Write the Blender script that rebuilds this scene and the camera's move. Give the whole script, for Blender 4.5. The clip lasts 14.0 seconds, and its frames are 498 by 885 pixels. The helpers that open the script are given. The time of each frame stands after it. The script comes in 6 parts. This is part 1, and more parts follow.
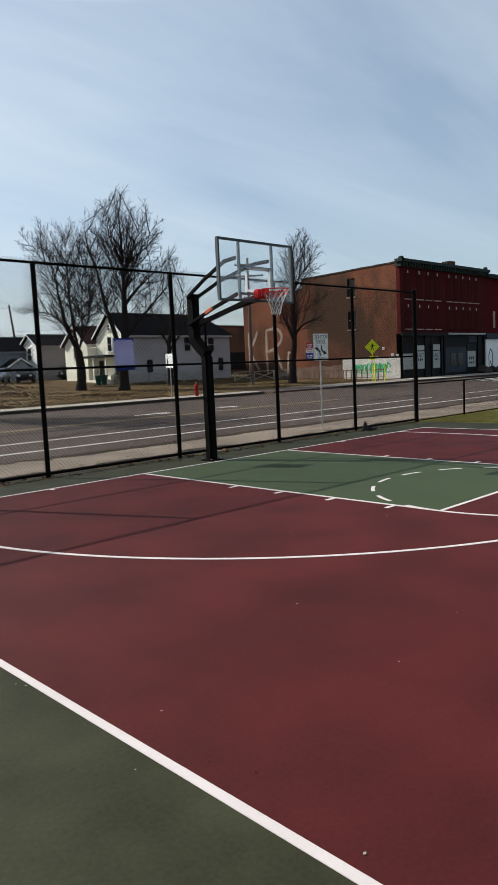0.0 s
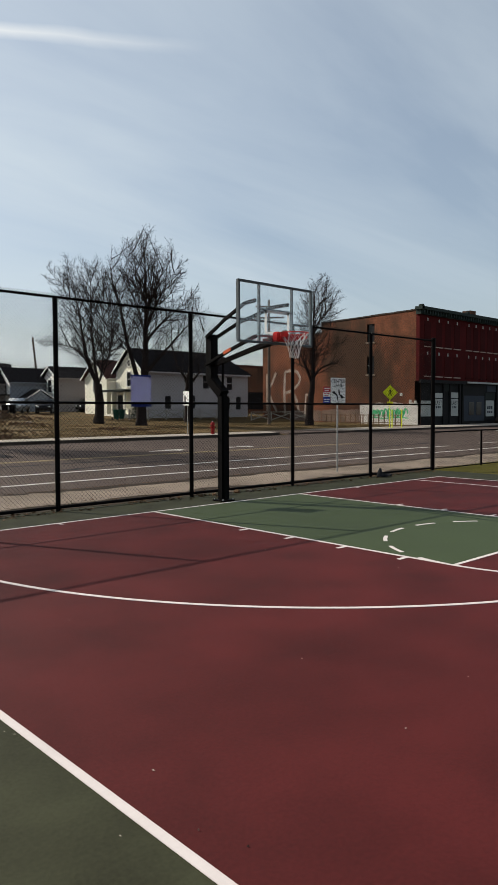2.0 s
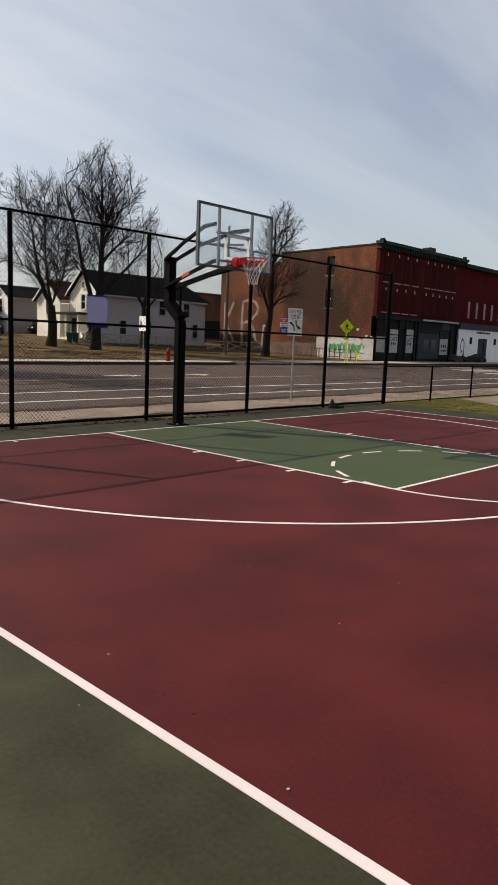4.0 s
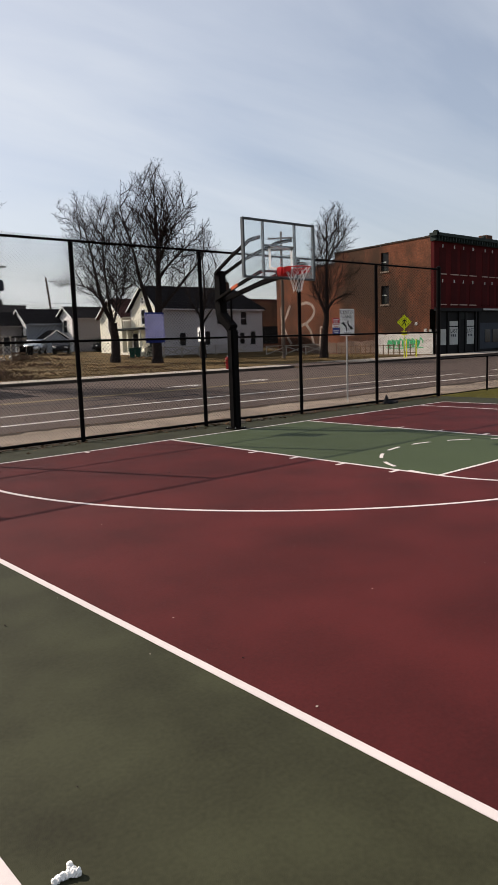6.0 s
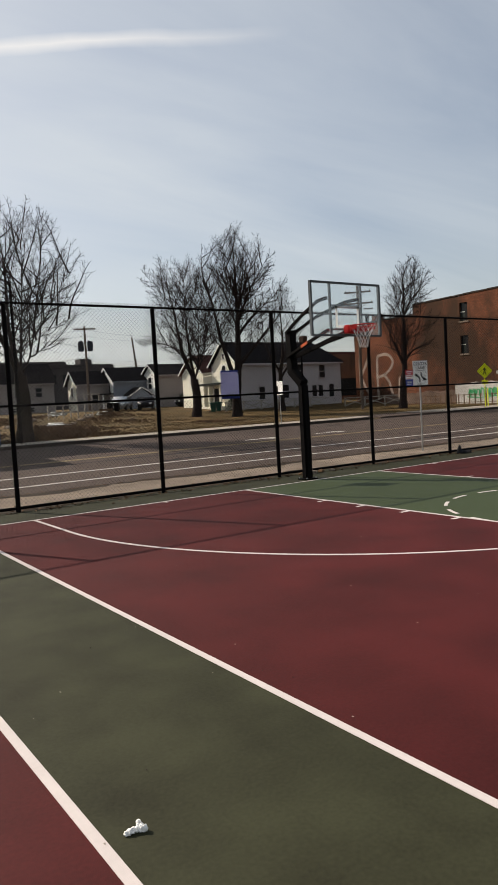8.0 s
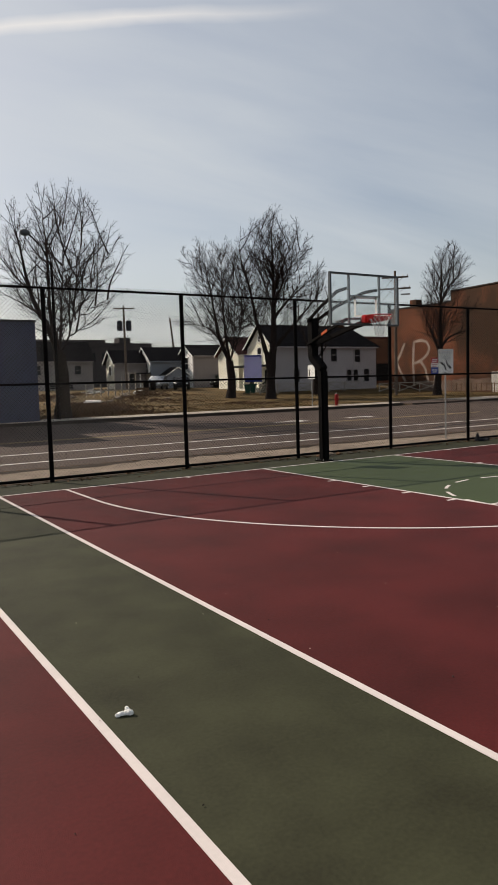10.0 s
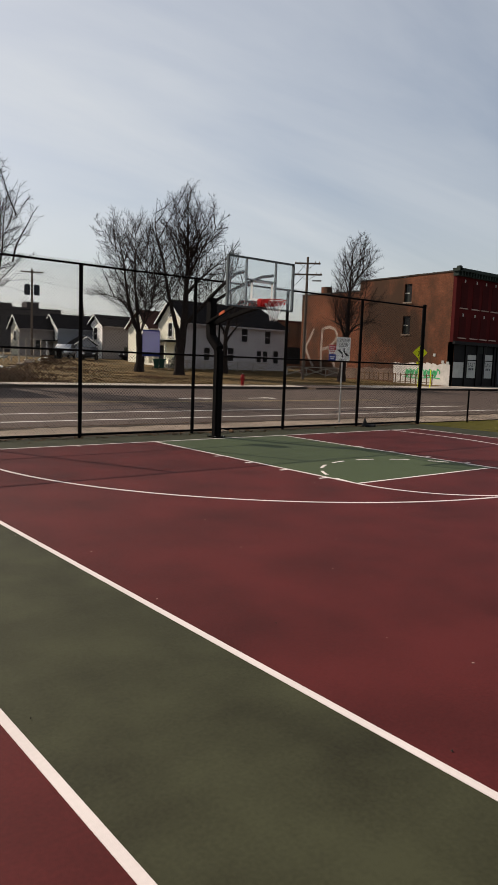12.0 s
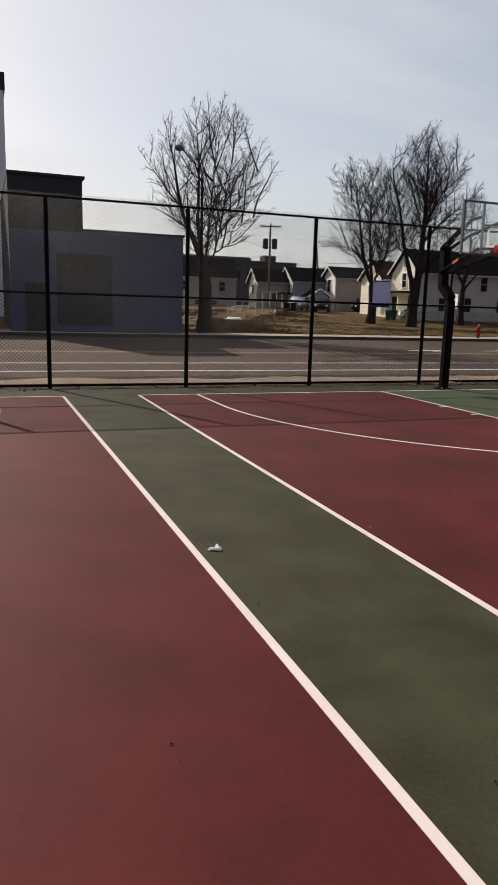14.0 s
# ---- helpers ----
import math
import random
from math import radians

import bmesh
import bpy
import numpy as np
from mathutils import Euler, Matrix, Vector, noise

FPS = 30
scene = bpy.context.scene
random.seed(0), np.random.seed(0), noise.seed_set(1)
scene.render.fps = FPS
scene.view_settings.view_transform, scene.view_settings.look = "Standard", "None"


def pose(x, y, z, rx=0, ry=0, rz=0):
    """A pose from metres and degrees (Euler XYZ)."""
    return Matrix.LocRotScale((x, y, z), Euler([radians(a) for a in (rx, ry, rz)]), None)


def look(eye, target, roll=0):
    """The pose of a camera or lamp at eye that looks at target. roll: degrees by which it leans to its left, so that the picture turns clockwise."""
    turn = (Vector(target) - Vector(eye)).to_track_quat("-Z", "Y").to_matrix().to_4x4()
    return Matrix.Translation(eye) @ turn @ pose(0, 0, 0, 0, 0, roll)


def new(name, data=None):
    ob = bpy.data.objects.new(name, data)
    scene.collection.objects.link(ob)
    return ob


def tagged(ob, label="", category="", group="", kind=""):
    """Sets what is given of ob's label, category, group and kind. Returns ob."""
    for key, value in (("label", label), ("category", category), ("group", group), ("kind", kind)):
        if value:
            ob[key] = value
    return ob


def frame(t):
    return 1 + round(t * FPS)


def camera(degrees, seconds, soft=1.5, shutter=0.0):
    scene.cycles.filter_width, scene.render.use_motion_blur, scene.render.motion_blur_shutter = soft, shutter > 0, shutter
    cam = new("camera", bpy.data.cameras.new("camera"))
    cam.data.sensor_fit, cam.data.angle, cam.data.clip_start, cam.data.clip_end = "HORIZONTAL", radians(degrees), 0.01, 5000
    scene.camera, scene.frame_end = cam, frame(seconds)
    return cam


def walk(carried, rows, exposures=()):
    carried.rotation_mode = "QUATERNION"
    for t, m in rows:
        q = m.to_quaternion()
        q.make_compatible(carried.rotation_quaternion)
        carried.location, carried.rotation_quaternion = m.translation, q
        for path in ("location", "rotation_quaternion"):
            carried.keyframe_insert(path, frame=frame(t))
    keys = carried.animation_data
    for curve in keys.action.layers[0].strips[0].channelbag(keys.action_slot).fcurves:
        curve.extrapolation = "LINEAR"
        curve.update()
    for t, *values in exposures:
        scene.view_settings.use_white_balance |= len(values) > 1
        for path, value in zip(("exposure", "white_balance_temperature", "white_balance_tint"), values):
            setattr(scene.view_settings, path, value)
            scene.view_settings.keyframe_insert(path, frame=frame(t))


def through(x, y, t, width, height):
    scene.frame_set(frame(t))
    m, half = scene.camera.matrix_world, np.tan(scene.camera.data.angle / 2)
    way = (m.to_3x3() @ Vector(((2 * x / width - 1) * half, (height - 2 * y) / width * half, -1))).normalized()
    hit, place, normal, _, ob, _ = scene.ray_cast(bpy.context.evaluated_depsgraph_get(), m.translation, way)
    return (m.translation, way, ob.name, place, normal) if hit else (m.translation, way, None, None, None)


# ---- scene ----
cam = camera(39.1, 14.0)
PATH = [
    (0, (-8.886, -9.976, 1.71), (-7.502, -8.547, 1.504), -2.6),
    (0.5, (-8.851, -9.967, 1.733), (-7.571, -8.434, 1.631), -3.8),
    (1, (-8.806, -9.928, 1.737), (-7.501, -8.413, 1.681), -3.3),
    (1.5, (-8.813, -9.934, 1.758), (-7.483, -8.441, 1.706), -1.2),
    (2, (-8.789, -9.918, 1.744), (-7.428, -8.455, 1.651), -0.2),
    (2.5, (-8.816, -9.926, 1.751), (-7.435, -8.485, 1.611), 0.6),
    (3, (-8.832, -9.932, 1.693), (-7.4, -8.556, 1.456), 1.2),
    (3.2, (-8.859, -9.926, 1.677), (-7.421, -8.559, 1.426), 2.5),
    (5.3, (-9.055, -10.572, 1.669), (-7.607, -9.228, 1.354), 0.9),
    (5.5, (-9.088, -10.62, 1.68), (-7.634, -9.264, 1.461), 1.5),
    (6, (-9.291, -10.7, 1.696), (-7.982, -9.212, 1.421), -2.0),
    (6.5, (-9.331, -10.849, 1.679), (-8.032, -9.345, 1.454), -0.4),
    (7, (-9.243, -11.051, 1.644), (-7.917, -9.564, 1.474), 2.7),
    (7.5, (-9.299, -11.176, 1.707), (-7.955, -9.702, 1.57), 0.6),
    (8, (-9.54, -11.31, 1.73), (-8.398, -9.672, 1.613), -3.2),
    (8.2, (-9.703, -11.36, 1.71), (-8.569, -9.719, 1.559), -3.0),
    (10.3, (-9.732, -12.243, 1.749), (-8.711, -10.531, 1.596), -0.7),
    (10.5, (-9.763, -12.256, 1.701), (-8.715, -10.558, 1.564), 1.3),
    (11, (-9.735, -12.426, 1.716), (-8.483, -10.875, 1.559), 3.8),
    (11.5, (-9.67, -12.746, 1.722), (-8.356, -11.247, 1.565), 5.4),
    (12, (-9.7, -12.794, 1.74), (-8.44, -11.257, 1.515), 2.1),
    (12.5, (-9.895, -12.973, 1.697), (-8.739, -11.35, 1.52), 1.1),
    (13, (-9.97, -12.987, 1.697), (-8.791, -11.391, 1.44), 1.8),
    (13.5, (-9.889, -13.066, 1.697), (-8.716, -11.48, 1.364), 1.6),
    (13.8, (-9.919, -13.226, 1.739), (-8.93, -11.529, 1.36), 2.3),
    (14, (-9.9, -13.271, 1.713), (-9.202, -11.436, 1.335), 1.7),
]
PATH = [(t, look(eye, target, roll)) for t, eye, target, roll in PATH]
walk(cam, PATH, exposures=[(0, 0.48, 6100, 7), (0.5, 0.42, 5980, 8), (1.0, 0.37, 6450, 9), (2.0, 0.38, 6450, 8), (3.0, 0.38, 6900, 13), (5.5, 0.62, 6700, 15), (6.5, 0.43, 6700, 15), (7.0, 0.42, 6700, 15), (7.5, 0.50, 6750, 15),
                           (8.0, 0.38, 6850, 12), (10.5, 0.24, 6950, 13), (11.0, 0.24, 6900, 13), (11.5, 0.28, 6900, 13), (12.0, 0.37, 7000, 14), (12.5, 0.32, 7000, 14), (13.0, 0.33, 7000, 14), (13.5, 0.50, 7000, 16), (14.0, 0.36, 6950, 16)])

# ---- sky and sun ----
SUN_AZ, SUN_EL = radians(-24.0), radians(34.5)   # from +y towards +x, and above the horizon
world = bpy.data.worlds.new("sky")
scene.world = world
world.use_nodes = True
wn, wl = world.node_tree.nodes, world.node_tree.links
wn.clear()


def wnode(kind, **inputs):
    n = wn.new(kind)
    for k, v in inputs.items():
        n.inputs[k].default_value = v
    return n


sky = wn.new("ShaderNodeTexSky")
sky.sky_type, sky.sun_disc = "NISHITA", False
sky.sun_elevation, sky.sun_rotation = SUN_EL, SUN_AZ
sky.air_density, sky.dust_density, sky.ozone_density = 1.0, 2.0, 1.2
coord = wn.new("ShaderNodeTexCoord")
split = wn.new("ShaderNodeSeparateXYZ")
wl.new(coord.outputs["Generated"], split.inputs[0])
lift = wnode("ShaderNodeMath"); lift.operation = "ADD"; lift.inputs[1].default_value = 0.22
wl.new(split.outputs["Z"], lift.inputs[0])
px = wn.new("ShaderNodeMath"); px.operation = "DIVIDE"
py = wn.new("ShaderNodeMath"); py.operation = "DIVIDE"
wl.new(split.outputs["X"], px.inputs[0]); wl.new(lift.outputs[0], px.inputs[1])
wl.new(split.outputs["Y"], py.inputs[0]); wl.new(lift.outputs[0], py.inputs[1])
plane = wn.new("ShaderNodeCombineXYZ")
wl.new(px.outputs[0], plane.inputs[0]); wl.new(py.outputs[0], plane.inputs[1])
turn = wn.new("ShaderNodeMapping")
turn.inputs["Rotation"].default_value = (0, 0, radians(62))
turn.inputs["Scale"].default_value = (0.55, 2.0, 1)
wl.new(plane.outputs[0], turn.inputs[0])
wisps = wnode("ShaderNodeTexNoise", Scale=0.9, Detail=7.0, Roughness=0.52, Distortion=0.5)
wl.new(turn.outputs[0], wisps.inputs["Vector"])
veil = wn.new("ShaderNodeMapRange")
veil.inputs[1].default_value, veil.inputs[2].default_value = 0.36, 0.72
veil.inputs[3].default_value, veil.inputs[4].default_value = 0.26, 0.72
wl.new(wisps.outputs["Fac"], veil.inputs[0])
dim = wnode("ShaderNodeVectorMath"); dim.operation = "SCALE"; dim.inputs["Scale"].default_value = 1.0
wl.new(sky.outputs[0], dim.inputs[0])
cloud = wn.new("ShaderNodeMix"); cloud.data_type = "RGBA"
wl.new(veil.outputs[0], cloud.inputs[0])
wl.new(dim.outputs[0], cloud.inputs[6])
cloud.inputs[7].default_value = (6.25, 6.9, 7.35, 1)


def wmath(op, a, b=None, c=None):
    n = wn.new("ShaderNodeMath"); n.operation = op
    for k, v in enumerate((a, b, c)):
        if v is None:
            continue
        if hasattr(v, "links"):
            wl.new(v, n.inputs[k])
        else:
            n.inputs[k].default_value = v
    return n.outputs[0]


# a spreading vapour trail: a thin line across the cloud sheet that fades at its head
off = wmath("ADD", wmath("MULTIPLY", px.outputs[0], 0.533), wmath("MULTIPLY_ADD", py.outputs[0], 0.846, -1.329))
rag = wnode("ShaderNodeTexNoise", Scale=6.0, Detail=4.0)
wl.new(plane.outputs[0], rag.inputs["Vector"])
off = wmath("ADD", off, wmath("MULTIPLY_ADD", rag.outputs["Fac"], 0.03, -0.015))
trail = wmath("MAXIMUM", wmath("SUBTRACT", 1.0, wmath("DIVIDE", wmath("ABSOLUTE", off), 0.026)), 0.0)
head = wmath("MINIMUM", wmath("MAXIMUM", wmath("MULTIPLY_ADD", px.outputs[0], -3.2, 2.75), 0.0), 1.0)
trail = wmath("MULTIPLY", wmath("MULTIPLY", trail, head), 0.75)
cloud2 = wn.new("ShaderNodeMix"); cloud2.data_type = "RGBA"
wl.new(trail, cloud2.inputs[0]); wl.new(cloud.outputs[2], cloud2.inputs[6])
cloud2.inputs[7].default_value = (8.2, 8.3, 8.3, 1)
back = wn.new("ShaderNodeBackground")
back.inputs["Strength"].default_value = 0.085
wl.new(cloud2.outputs[2], back.inputs[0])
wout = wn.new("ShaderNodeOutputWorld")
wl.new(back.outputs[0], wout.inputs[0])

sun = new("sun", bpy.data.lights.new("sun", "SUN"))
sun.data.energy, sun.data.angle, sun.data.color = 5.0, radians(0.55), (1.0, 0.93, 0.83)
to_sun = Vector((math.sin(SUN_AZ) * math.cos(SUN_EL), math.cos(SUN_AZ) * math.cos(SUN_EL), math.sin(SUN_EL)))
sun.matrix_world = look(to_sun * 50, (0, 0, 0))


# ---- materials ----
def mat(name, color, rough=0.7, vary=0.25, grain=30.0, blotch=1.2, bump=0.1, bump_scale=None, metal=0.0, tint=None, spec=0.08, stretch=(1, 1, 1)):
    """A painted or natural surface: base colour varied by blotches and by grain, with fine relief."""
    m = bpy.data.materials.new(name)
    m.use_nodes = True
    n, l = m.node_tree.nodes, m.node_tree.links
    b = n["Principled BSDF"]
    b.inputs["Roughness"].default_value, b.inputs["Metallic"].default_value = rough, metal
    b.inputs["Specular IOR Level"].default_value = spec
    tc = n.new("ShaderNodeTexCoord")
    mp = n.new("ShaderNodeMapping")
    mp.inputs["Scale"].default_value = stretch
    l.new(tc.outputs["Object"], mp.inputs[0])
    big = n.new("ShaderNodeTexNoise"); big.inputs["Scale"].default_value = blotch; big.inputs["Detail"].default_value = 5
    small = n.new("ShaderNodeTexNoise"); small.inputs["Scale"].default_value = grain; small.inputs["Detail"].default_value = 4
    l.new(mp.outputs[0], big.inputs["Vector"]); l.new(mp.outputs[0], small.inputs["Vector"])
    info = n.new("ShaderNodeObjectInfo")
    add = n.new("ShaderNodeMath"); add.operation = "MULTIPLY_ADD"
    l.new(small.outputs["Fac"], add.inputs[0]); add.inputs[1].default_value = 0.45
    l.new(big.outputs["Fac"], add.inputs[2])
    add2 = n.new("ShaderNodeMath"); add2.operation = "MULTIPLY_ADD"
    l.new(info.outputs["Random"], add2.inputs[0]); add2.inputs[1].default_value = 0.12
    l.new(add.outputs[0], add2.inputs[2])
    ramp = n.new("ShaderNodeValToRGB")
    c = Vector(color)
    dark, light = c * (1 - vary), c * (1 + vary)
    if tint:
        dark = dark.lerp(Vector(tint), 0.5)
    ramp.color_ramp.elements[0].position, ramp.color_ramp.elements[1].position = 0.42, 1.08
    ramp.color_ramp.elements[1].position = 1.0
    ramp.color_ramp.elements[0].color = (*dark, 1)
    ramp.color_ramp.elements[1].color = (*[min(v, 0.95) for v in light], 1)
    l.new(add2.outputs[0], ramp.inputs[0])
    l.new(ramp.outputs[0], b.inputs["Base Color"])
    if bump:
        rel = n.new("ShaderNodeTexNoise"); rel.inputs["Scale"].default_value = bump_scale or grain * 2; rel.inputs["Detail"].default_value = 4
        l.new(mp.outputs[0], rel.inputs["Vector"])
        bn = n.new("ShaderNodeBump"); bn.inputs["Strength"].default_value = bump; bn.inputs["Distance"].default_value = 0.02
        l.new(rel.outputs["Fac"], bn.inputs["Height"]); l.new(bn.outputs[0], b.inputs["Normal"])
    return m


def brick_mat(name, color, mortar, scale=1.0, vary=0.3, axes="yz"):
    """Brickwork laid in courses on an upright wall that runs along x or y."""
    m = mat(name, color, rough=0.9, vary=vary, grain=6, blotch=0.35, bump=0)
    n, l = m.node_tree.nodes, m.node_tree.links
    b = n["Principled BSDF"]
    src = b.inputs["Base Color"].links[0].from_socket
    tc = n.new("ShaderNodeTexCoord")
    sp = n.new("ShaderNodeSeparateXYZ"); cb = n.new("ShaderNodeCombineXYZ")
    l.new(tc.outputs["Object"], sp.inputs[0])
    l.new(sp.outputs["X" if axes[0] == "x" else "Y"], cb.inputs[0]); l.new(sp.outputs["Z"], cb.inputs[1])
    br = n.new("ShaderNodeTexBrick")
    br.inputs["Scale"].default_value = 1.0
    br.inputs["Brick Width"].default_value, br.inputs["Row Height"].default_value = 0.21 * scale, 0.075 * scale
    br.inputs["Mortar Size"].default_value = 0.006
    br.inputs["Mortar"].default_value = (*mortar, 1)
    l.new(cb.outputs[0], br.inputs["Vector"])
    hs = n.new("ShaderNodeHueSaturation"); hs.inputs["Value"].default_value = 0.75
    l.new(src, hs.inputs["Color"])
    l.new(src, br.inputs["Color1"]); l.new(hs.outputs[0], br.inputs["Color2"])
    # old soot and damp in broad uneven patches and downward streaks
    st = n.new("ShaderNodeMapping"); st.inputs["Scale"].default_value = (0.16, 0.16, 0.1)
    l.new(tc.outputs["Object"], st.inputs[0])
    so = n.new("ShaderNodeTexNoise"); so.inputs["Scale"].default_value = 1.0; so.inputs["Detail"].default_value = 7; so.inputs["Roughness"].default_value = 0.62
    l.new(st.outputs[0], so.inputs["Vector"])
    mr = n.new("ShaderNodeMapRange"); mr.inputs[1].default_value, mr.inputs[2].default_value = 0.44, 0.57
    mr.inputs[3].default_value, mr.inputs[4].default_value = 0.0, 0.92
    l.new(so.outputs["Fac"], mr.inputs[0])
    mx = n.new("ShaderNodeMix"); mx.data_type = "RGBA"
    l.new(mr.outputs[0], mx.inputs[0]); l.new(br.outputs["Color"], mx.inputs[6])
    mx.inputs[7].default_value = (color[0] * 0.3, color[1] * 0.5, color[2] * 0.62, 1)
    l.new(mx.outputs[2], b.inputs["Base Color"])
    bn = n.new("ShaderNodeBump"); bn.inputs["Strength"].default_value = 0.4; bn.inputs["Distance"].default_value = 0.01; bn.invert = True
    l.new(br.outputs["Fac"], bn.inputs["Height"]); l.new(bn.outputs[0], b.inputs["Normal"])
    return m


def siding_mat(name, color, pitch=0.13):
    """Clapboards: level laps every few centimetres of height."""
    m = mat(name, color, rough=0.75, vary=0.1, grain=8, blotch=0.5, bump=0)
    n, l = m.node_tree.nodes, m.node_tree.links
    tc = n.new("ShaderNodeTexCoord"); sp = n.new("ShaderNodeSeparateXYZ")
    l.new(tc.outputs["Object"], sp.inputs[0])
    q = n.new("ShaderNodeMath"); q.operation = "DIVIDE"; q.inputs[1].default_value = pitch
    f = n.new("ShaderNodeMath"); f.operation = "FRACT"
    l.new(sp.outputs["Z"], q.inputs[0]); l.new(q.outputs[0], f.inputs[0])
    bn = n.new("ShaderNodeBump"); bn.inputs["Strength"].default_value = 0.7; bn.inputs["Distance"].default_value = 0.015; bn.invert = True
    l.new(f.outputs[0], bn.inputs["Height"]); l.new(bn.outputs[0], n["Principled BSDF"].inputs["Normal"])
    return m


def glass_mat(name, tint=(0.95, 0.97, 0.97), alpha=0.08, rough=0.02):
    m = bpy.data.materials.new(name)
    m.use_nodes = True
    n, l = m.node_tree.nodes, m.node_tree.links
    n.clear()
    tr = n.new("ShaderNodeBsdfTransparent"); tr.inputs[0].default_value = (*tint, 1)
    gl = n.new("ShaderNodeBsdfGlossy"); gl.inputs["Roughness"].default_value = rough
    haze = n.new("ShaderNodeBsdfDiffuse"); haze.inputs[0].default_value = (0.7, 0.72, 0.74, 1)
    m1 = n.new("ShaderNodeMixShader"); m2 = n.new("ShaderNodeMixShader")
    dirt = n.new("ShaderNodeTexNoise"); dirt.inputs["Scale"].default_value = 3.0; dirt.inputs["Detail"].default_value = 6
    k = n.new("ShaderNodeMath"); k.operation = "MULTIPLY"; k.inputs[1].default_value = alpha * 2
    l.new(dirt.outputs["Fac"], k.inputs[0])
    l.new(k.outputs[0], m1.inputs[0]); l.new(tr.outputs[0], m1.inputs[1]); l.new(haze.outputs[0], m1.inputs[2])
    m2.inputs[0].default_value = 0.045; l.new(m1.outputs[0], m2.inputs[1]); l.new(gl.outputs[0], m2.inputs[2])
    o = n.new("ShaderNodeOutputMaterial"); l.new(m2.outputs[0], o.inputs[0])
    return m


def thin_mat(name, color, through=0.5):
    """A thin sheet or cord that lets part of the light behind it shine through."""
    m = mat(name, color, rough=0.8, vary=0.08, grain=20, blotch=4, bump=0)
    n, l = m.node_tree.nodes, m.node_tree.links
    b = n["Principled BSDF"]
    tr = n.new("ShaderNodeBsdfTranslucent")
    l.new(b.inputs["Base Color"].links[0].from_socket, tr.inputs[0])
    mx = n.new("ShaderNodeMixShader"); mx.inputs[0].default_value = through
    l.new(b.outputs[0], mx.inputs[1]); l.new(tr.outputs[0], mx.inputs[2])
    l.new(mx.outputs[0], n["Material Output"].inputs[0])
    return m


RED = mat("red_court_paint", (0.0452, 0.0070, 0.0068), rough=0.72, vary=0.58, grain=45, blotch=1.1, bump=0.12, bump_scale=260, tint=(0.034, 0.0070, 0.0064), spec=0.09)
GREEN = mat("green_court_paint", (0.0215, 0.0222, 0.0118), rough=0.72, vary=0.75, grain=45, blotch=1.7, bump=0.12, bump_scale=260, tint=(0.021, 0.0185, 0.01), spec=0.09)
KEYGREEN = mat("fresh_green_court_paint", (0.033, 0.0465, 0.0185), rough=0.72, vary=0.15, grain=60, blotch=0.6, bump=0.12, bump_scale=260, spec=0.18)
LINE = mat("white_line_paint", (0.51, 0.455, 0.435), rough=0.6, vary=0.08, grain=40, blotch=2.5, bump=0.1, bump_scale=260)
ASPHALT = mat("asphalt", (0.072, 0.053, 0.0445), rough=0.85, vary=0.25, grain=14, blotch=0.16, bump=0.3, bump_scale=60)
CONCRETE = mat("concrete", (0.175, 0.138, 0.108), rough=0.9, vary=0.4, grain=9, blotch=0.5, bump=0.2)
PALE = mat("pale_concrete", (0.3, 0.26, 0.22), rough=0.9, vary=0.22, grain=9, blotch=0.5, bump=0.2)
KERB = mat("kerb_stone", (0.04, 0.032, 0.027), rough=0.9, vary=0.3, grain=12, blotch=0.8, bump=0.2)
GUTTER = mat("gutter_dirt", (0.03, 0.022, 0.016), rough=0.95, vary=0.4, grain=8, blotch=1.0, bump=0.4)
DIRT = mat("dirt", (0.1, 0.075, 0.05), rough=0.95, vary=0.4, grain=7, blotch=0.8, bump=0.5)
LAWN = mat("dormant_lawn", (0.072, 0.046, 0.019), rough=0.95, vary=0.8, grain=0.9, blotch=0.3, bump=0.6, bump_scale=12, tint=(0.03, 0.032, 0.011))
GRASS = mat("patchy_grass", (0.068, 0.062, 0.012), rough=0.95, vary=0.45, grain=16, blotch=1.5, bump=0.7, bump_scale=40, tint=(0.07, 0.045, 0.02))
BLADE = mat("grass_blade", (0.09, 0.088, 0.018), rough=0.85, vary=0.4, grain=5, blotch=2, bump=0)
ROADLINE = mat("worn_road_paint", (0.5, 0.48, 0.44), rough=0.8, vary=0.3, grain=14, blotch=2, bump=0.1)
YELLOW = mat("worn_yellow_paint", (0.22, 0.17, 0.09), rough=0.8, vary=0.3, grain=14, blotch=2, bump=0.1)
BLACK = mat("black_coated_steel", (0.0042, 0.0036, 0.0036), rough=0.55, vary=0.3, grain=30, blotch=3, bump=0.03, spec=0.02)
WIRE = mat("black_vinyl_wire", (0.007, 0.0065, 0.006), rough=0.4, vary=0.2, grain=20, blotch=2, bump=0, spec=0.03)
PAD = mat("black_vinyl_pad", (0.004, 0.0037, 0.0038), rough=0.6, vary=0.3, grain=20, blotch=3, bump=0.15, bump_scale=8, spec=0.03)
GREY_STEEL = mat("grey_painted_steel", (0.07, 0.08, 0.085), rough=0.45, vary=0.15, grain=20, blotch=3, bump=0.03)
RIM_RED = mat("red_rim_paint", (0.5, 0.03, 0.03), rough=0.4, vary=0.15, grain=20, blotch=4, bump=0.03)
ORANGE = mat("orange_sticker", (0.36, 0.075, 0.03), rough=0.5, vary=0.15, grain=20, blotch=4, bump=0)
NET = thin_mat("white_net_cord", (0.8, 0.79, 0.77), 0.4)
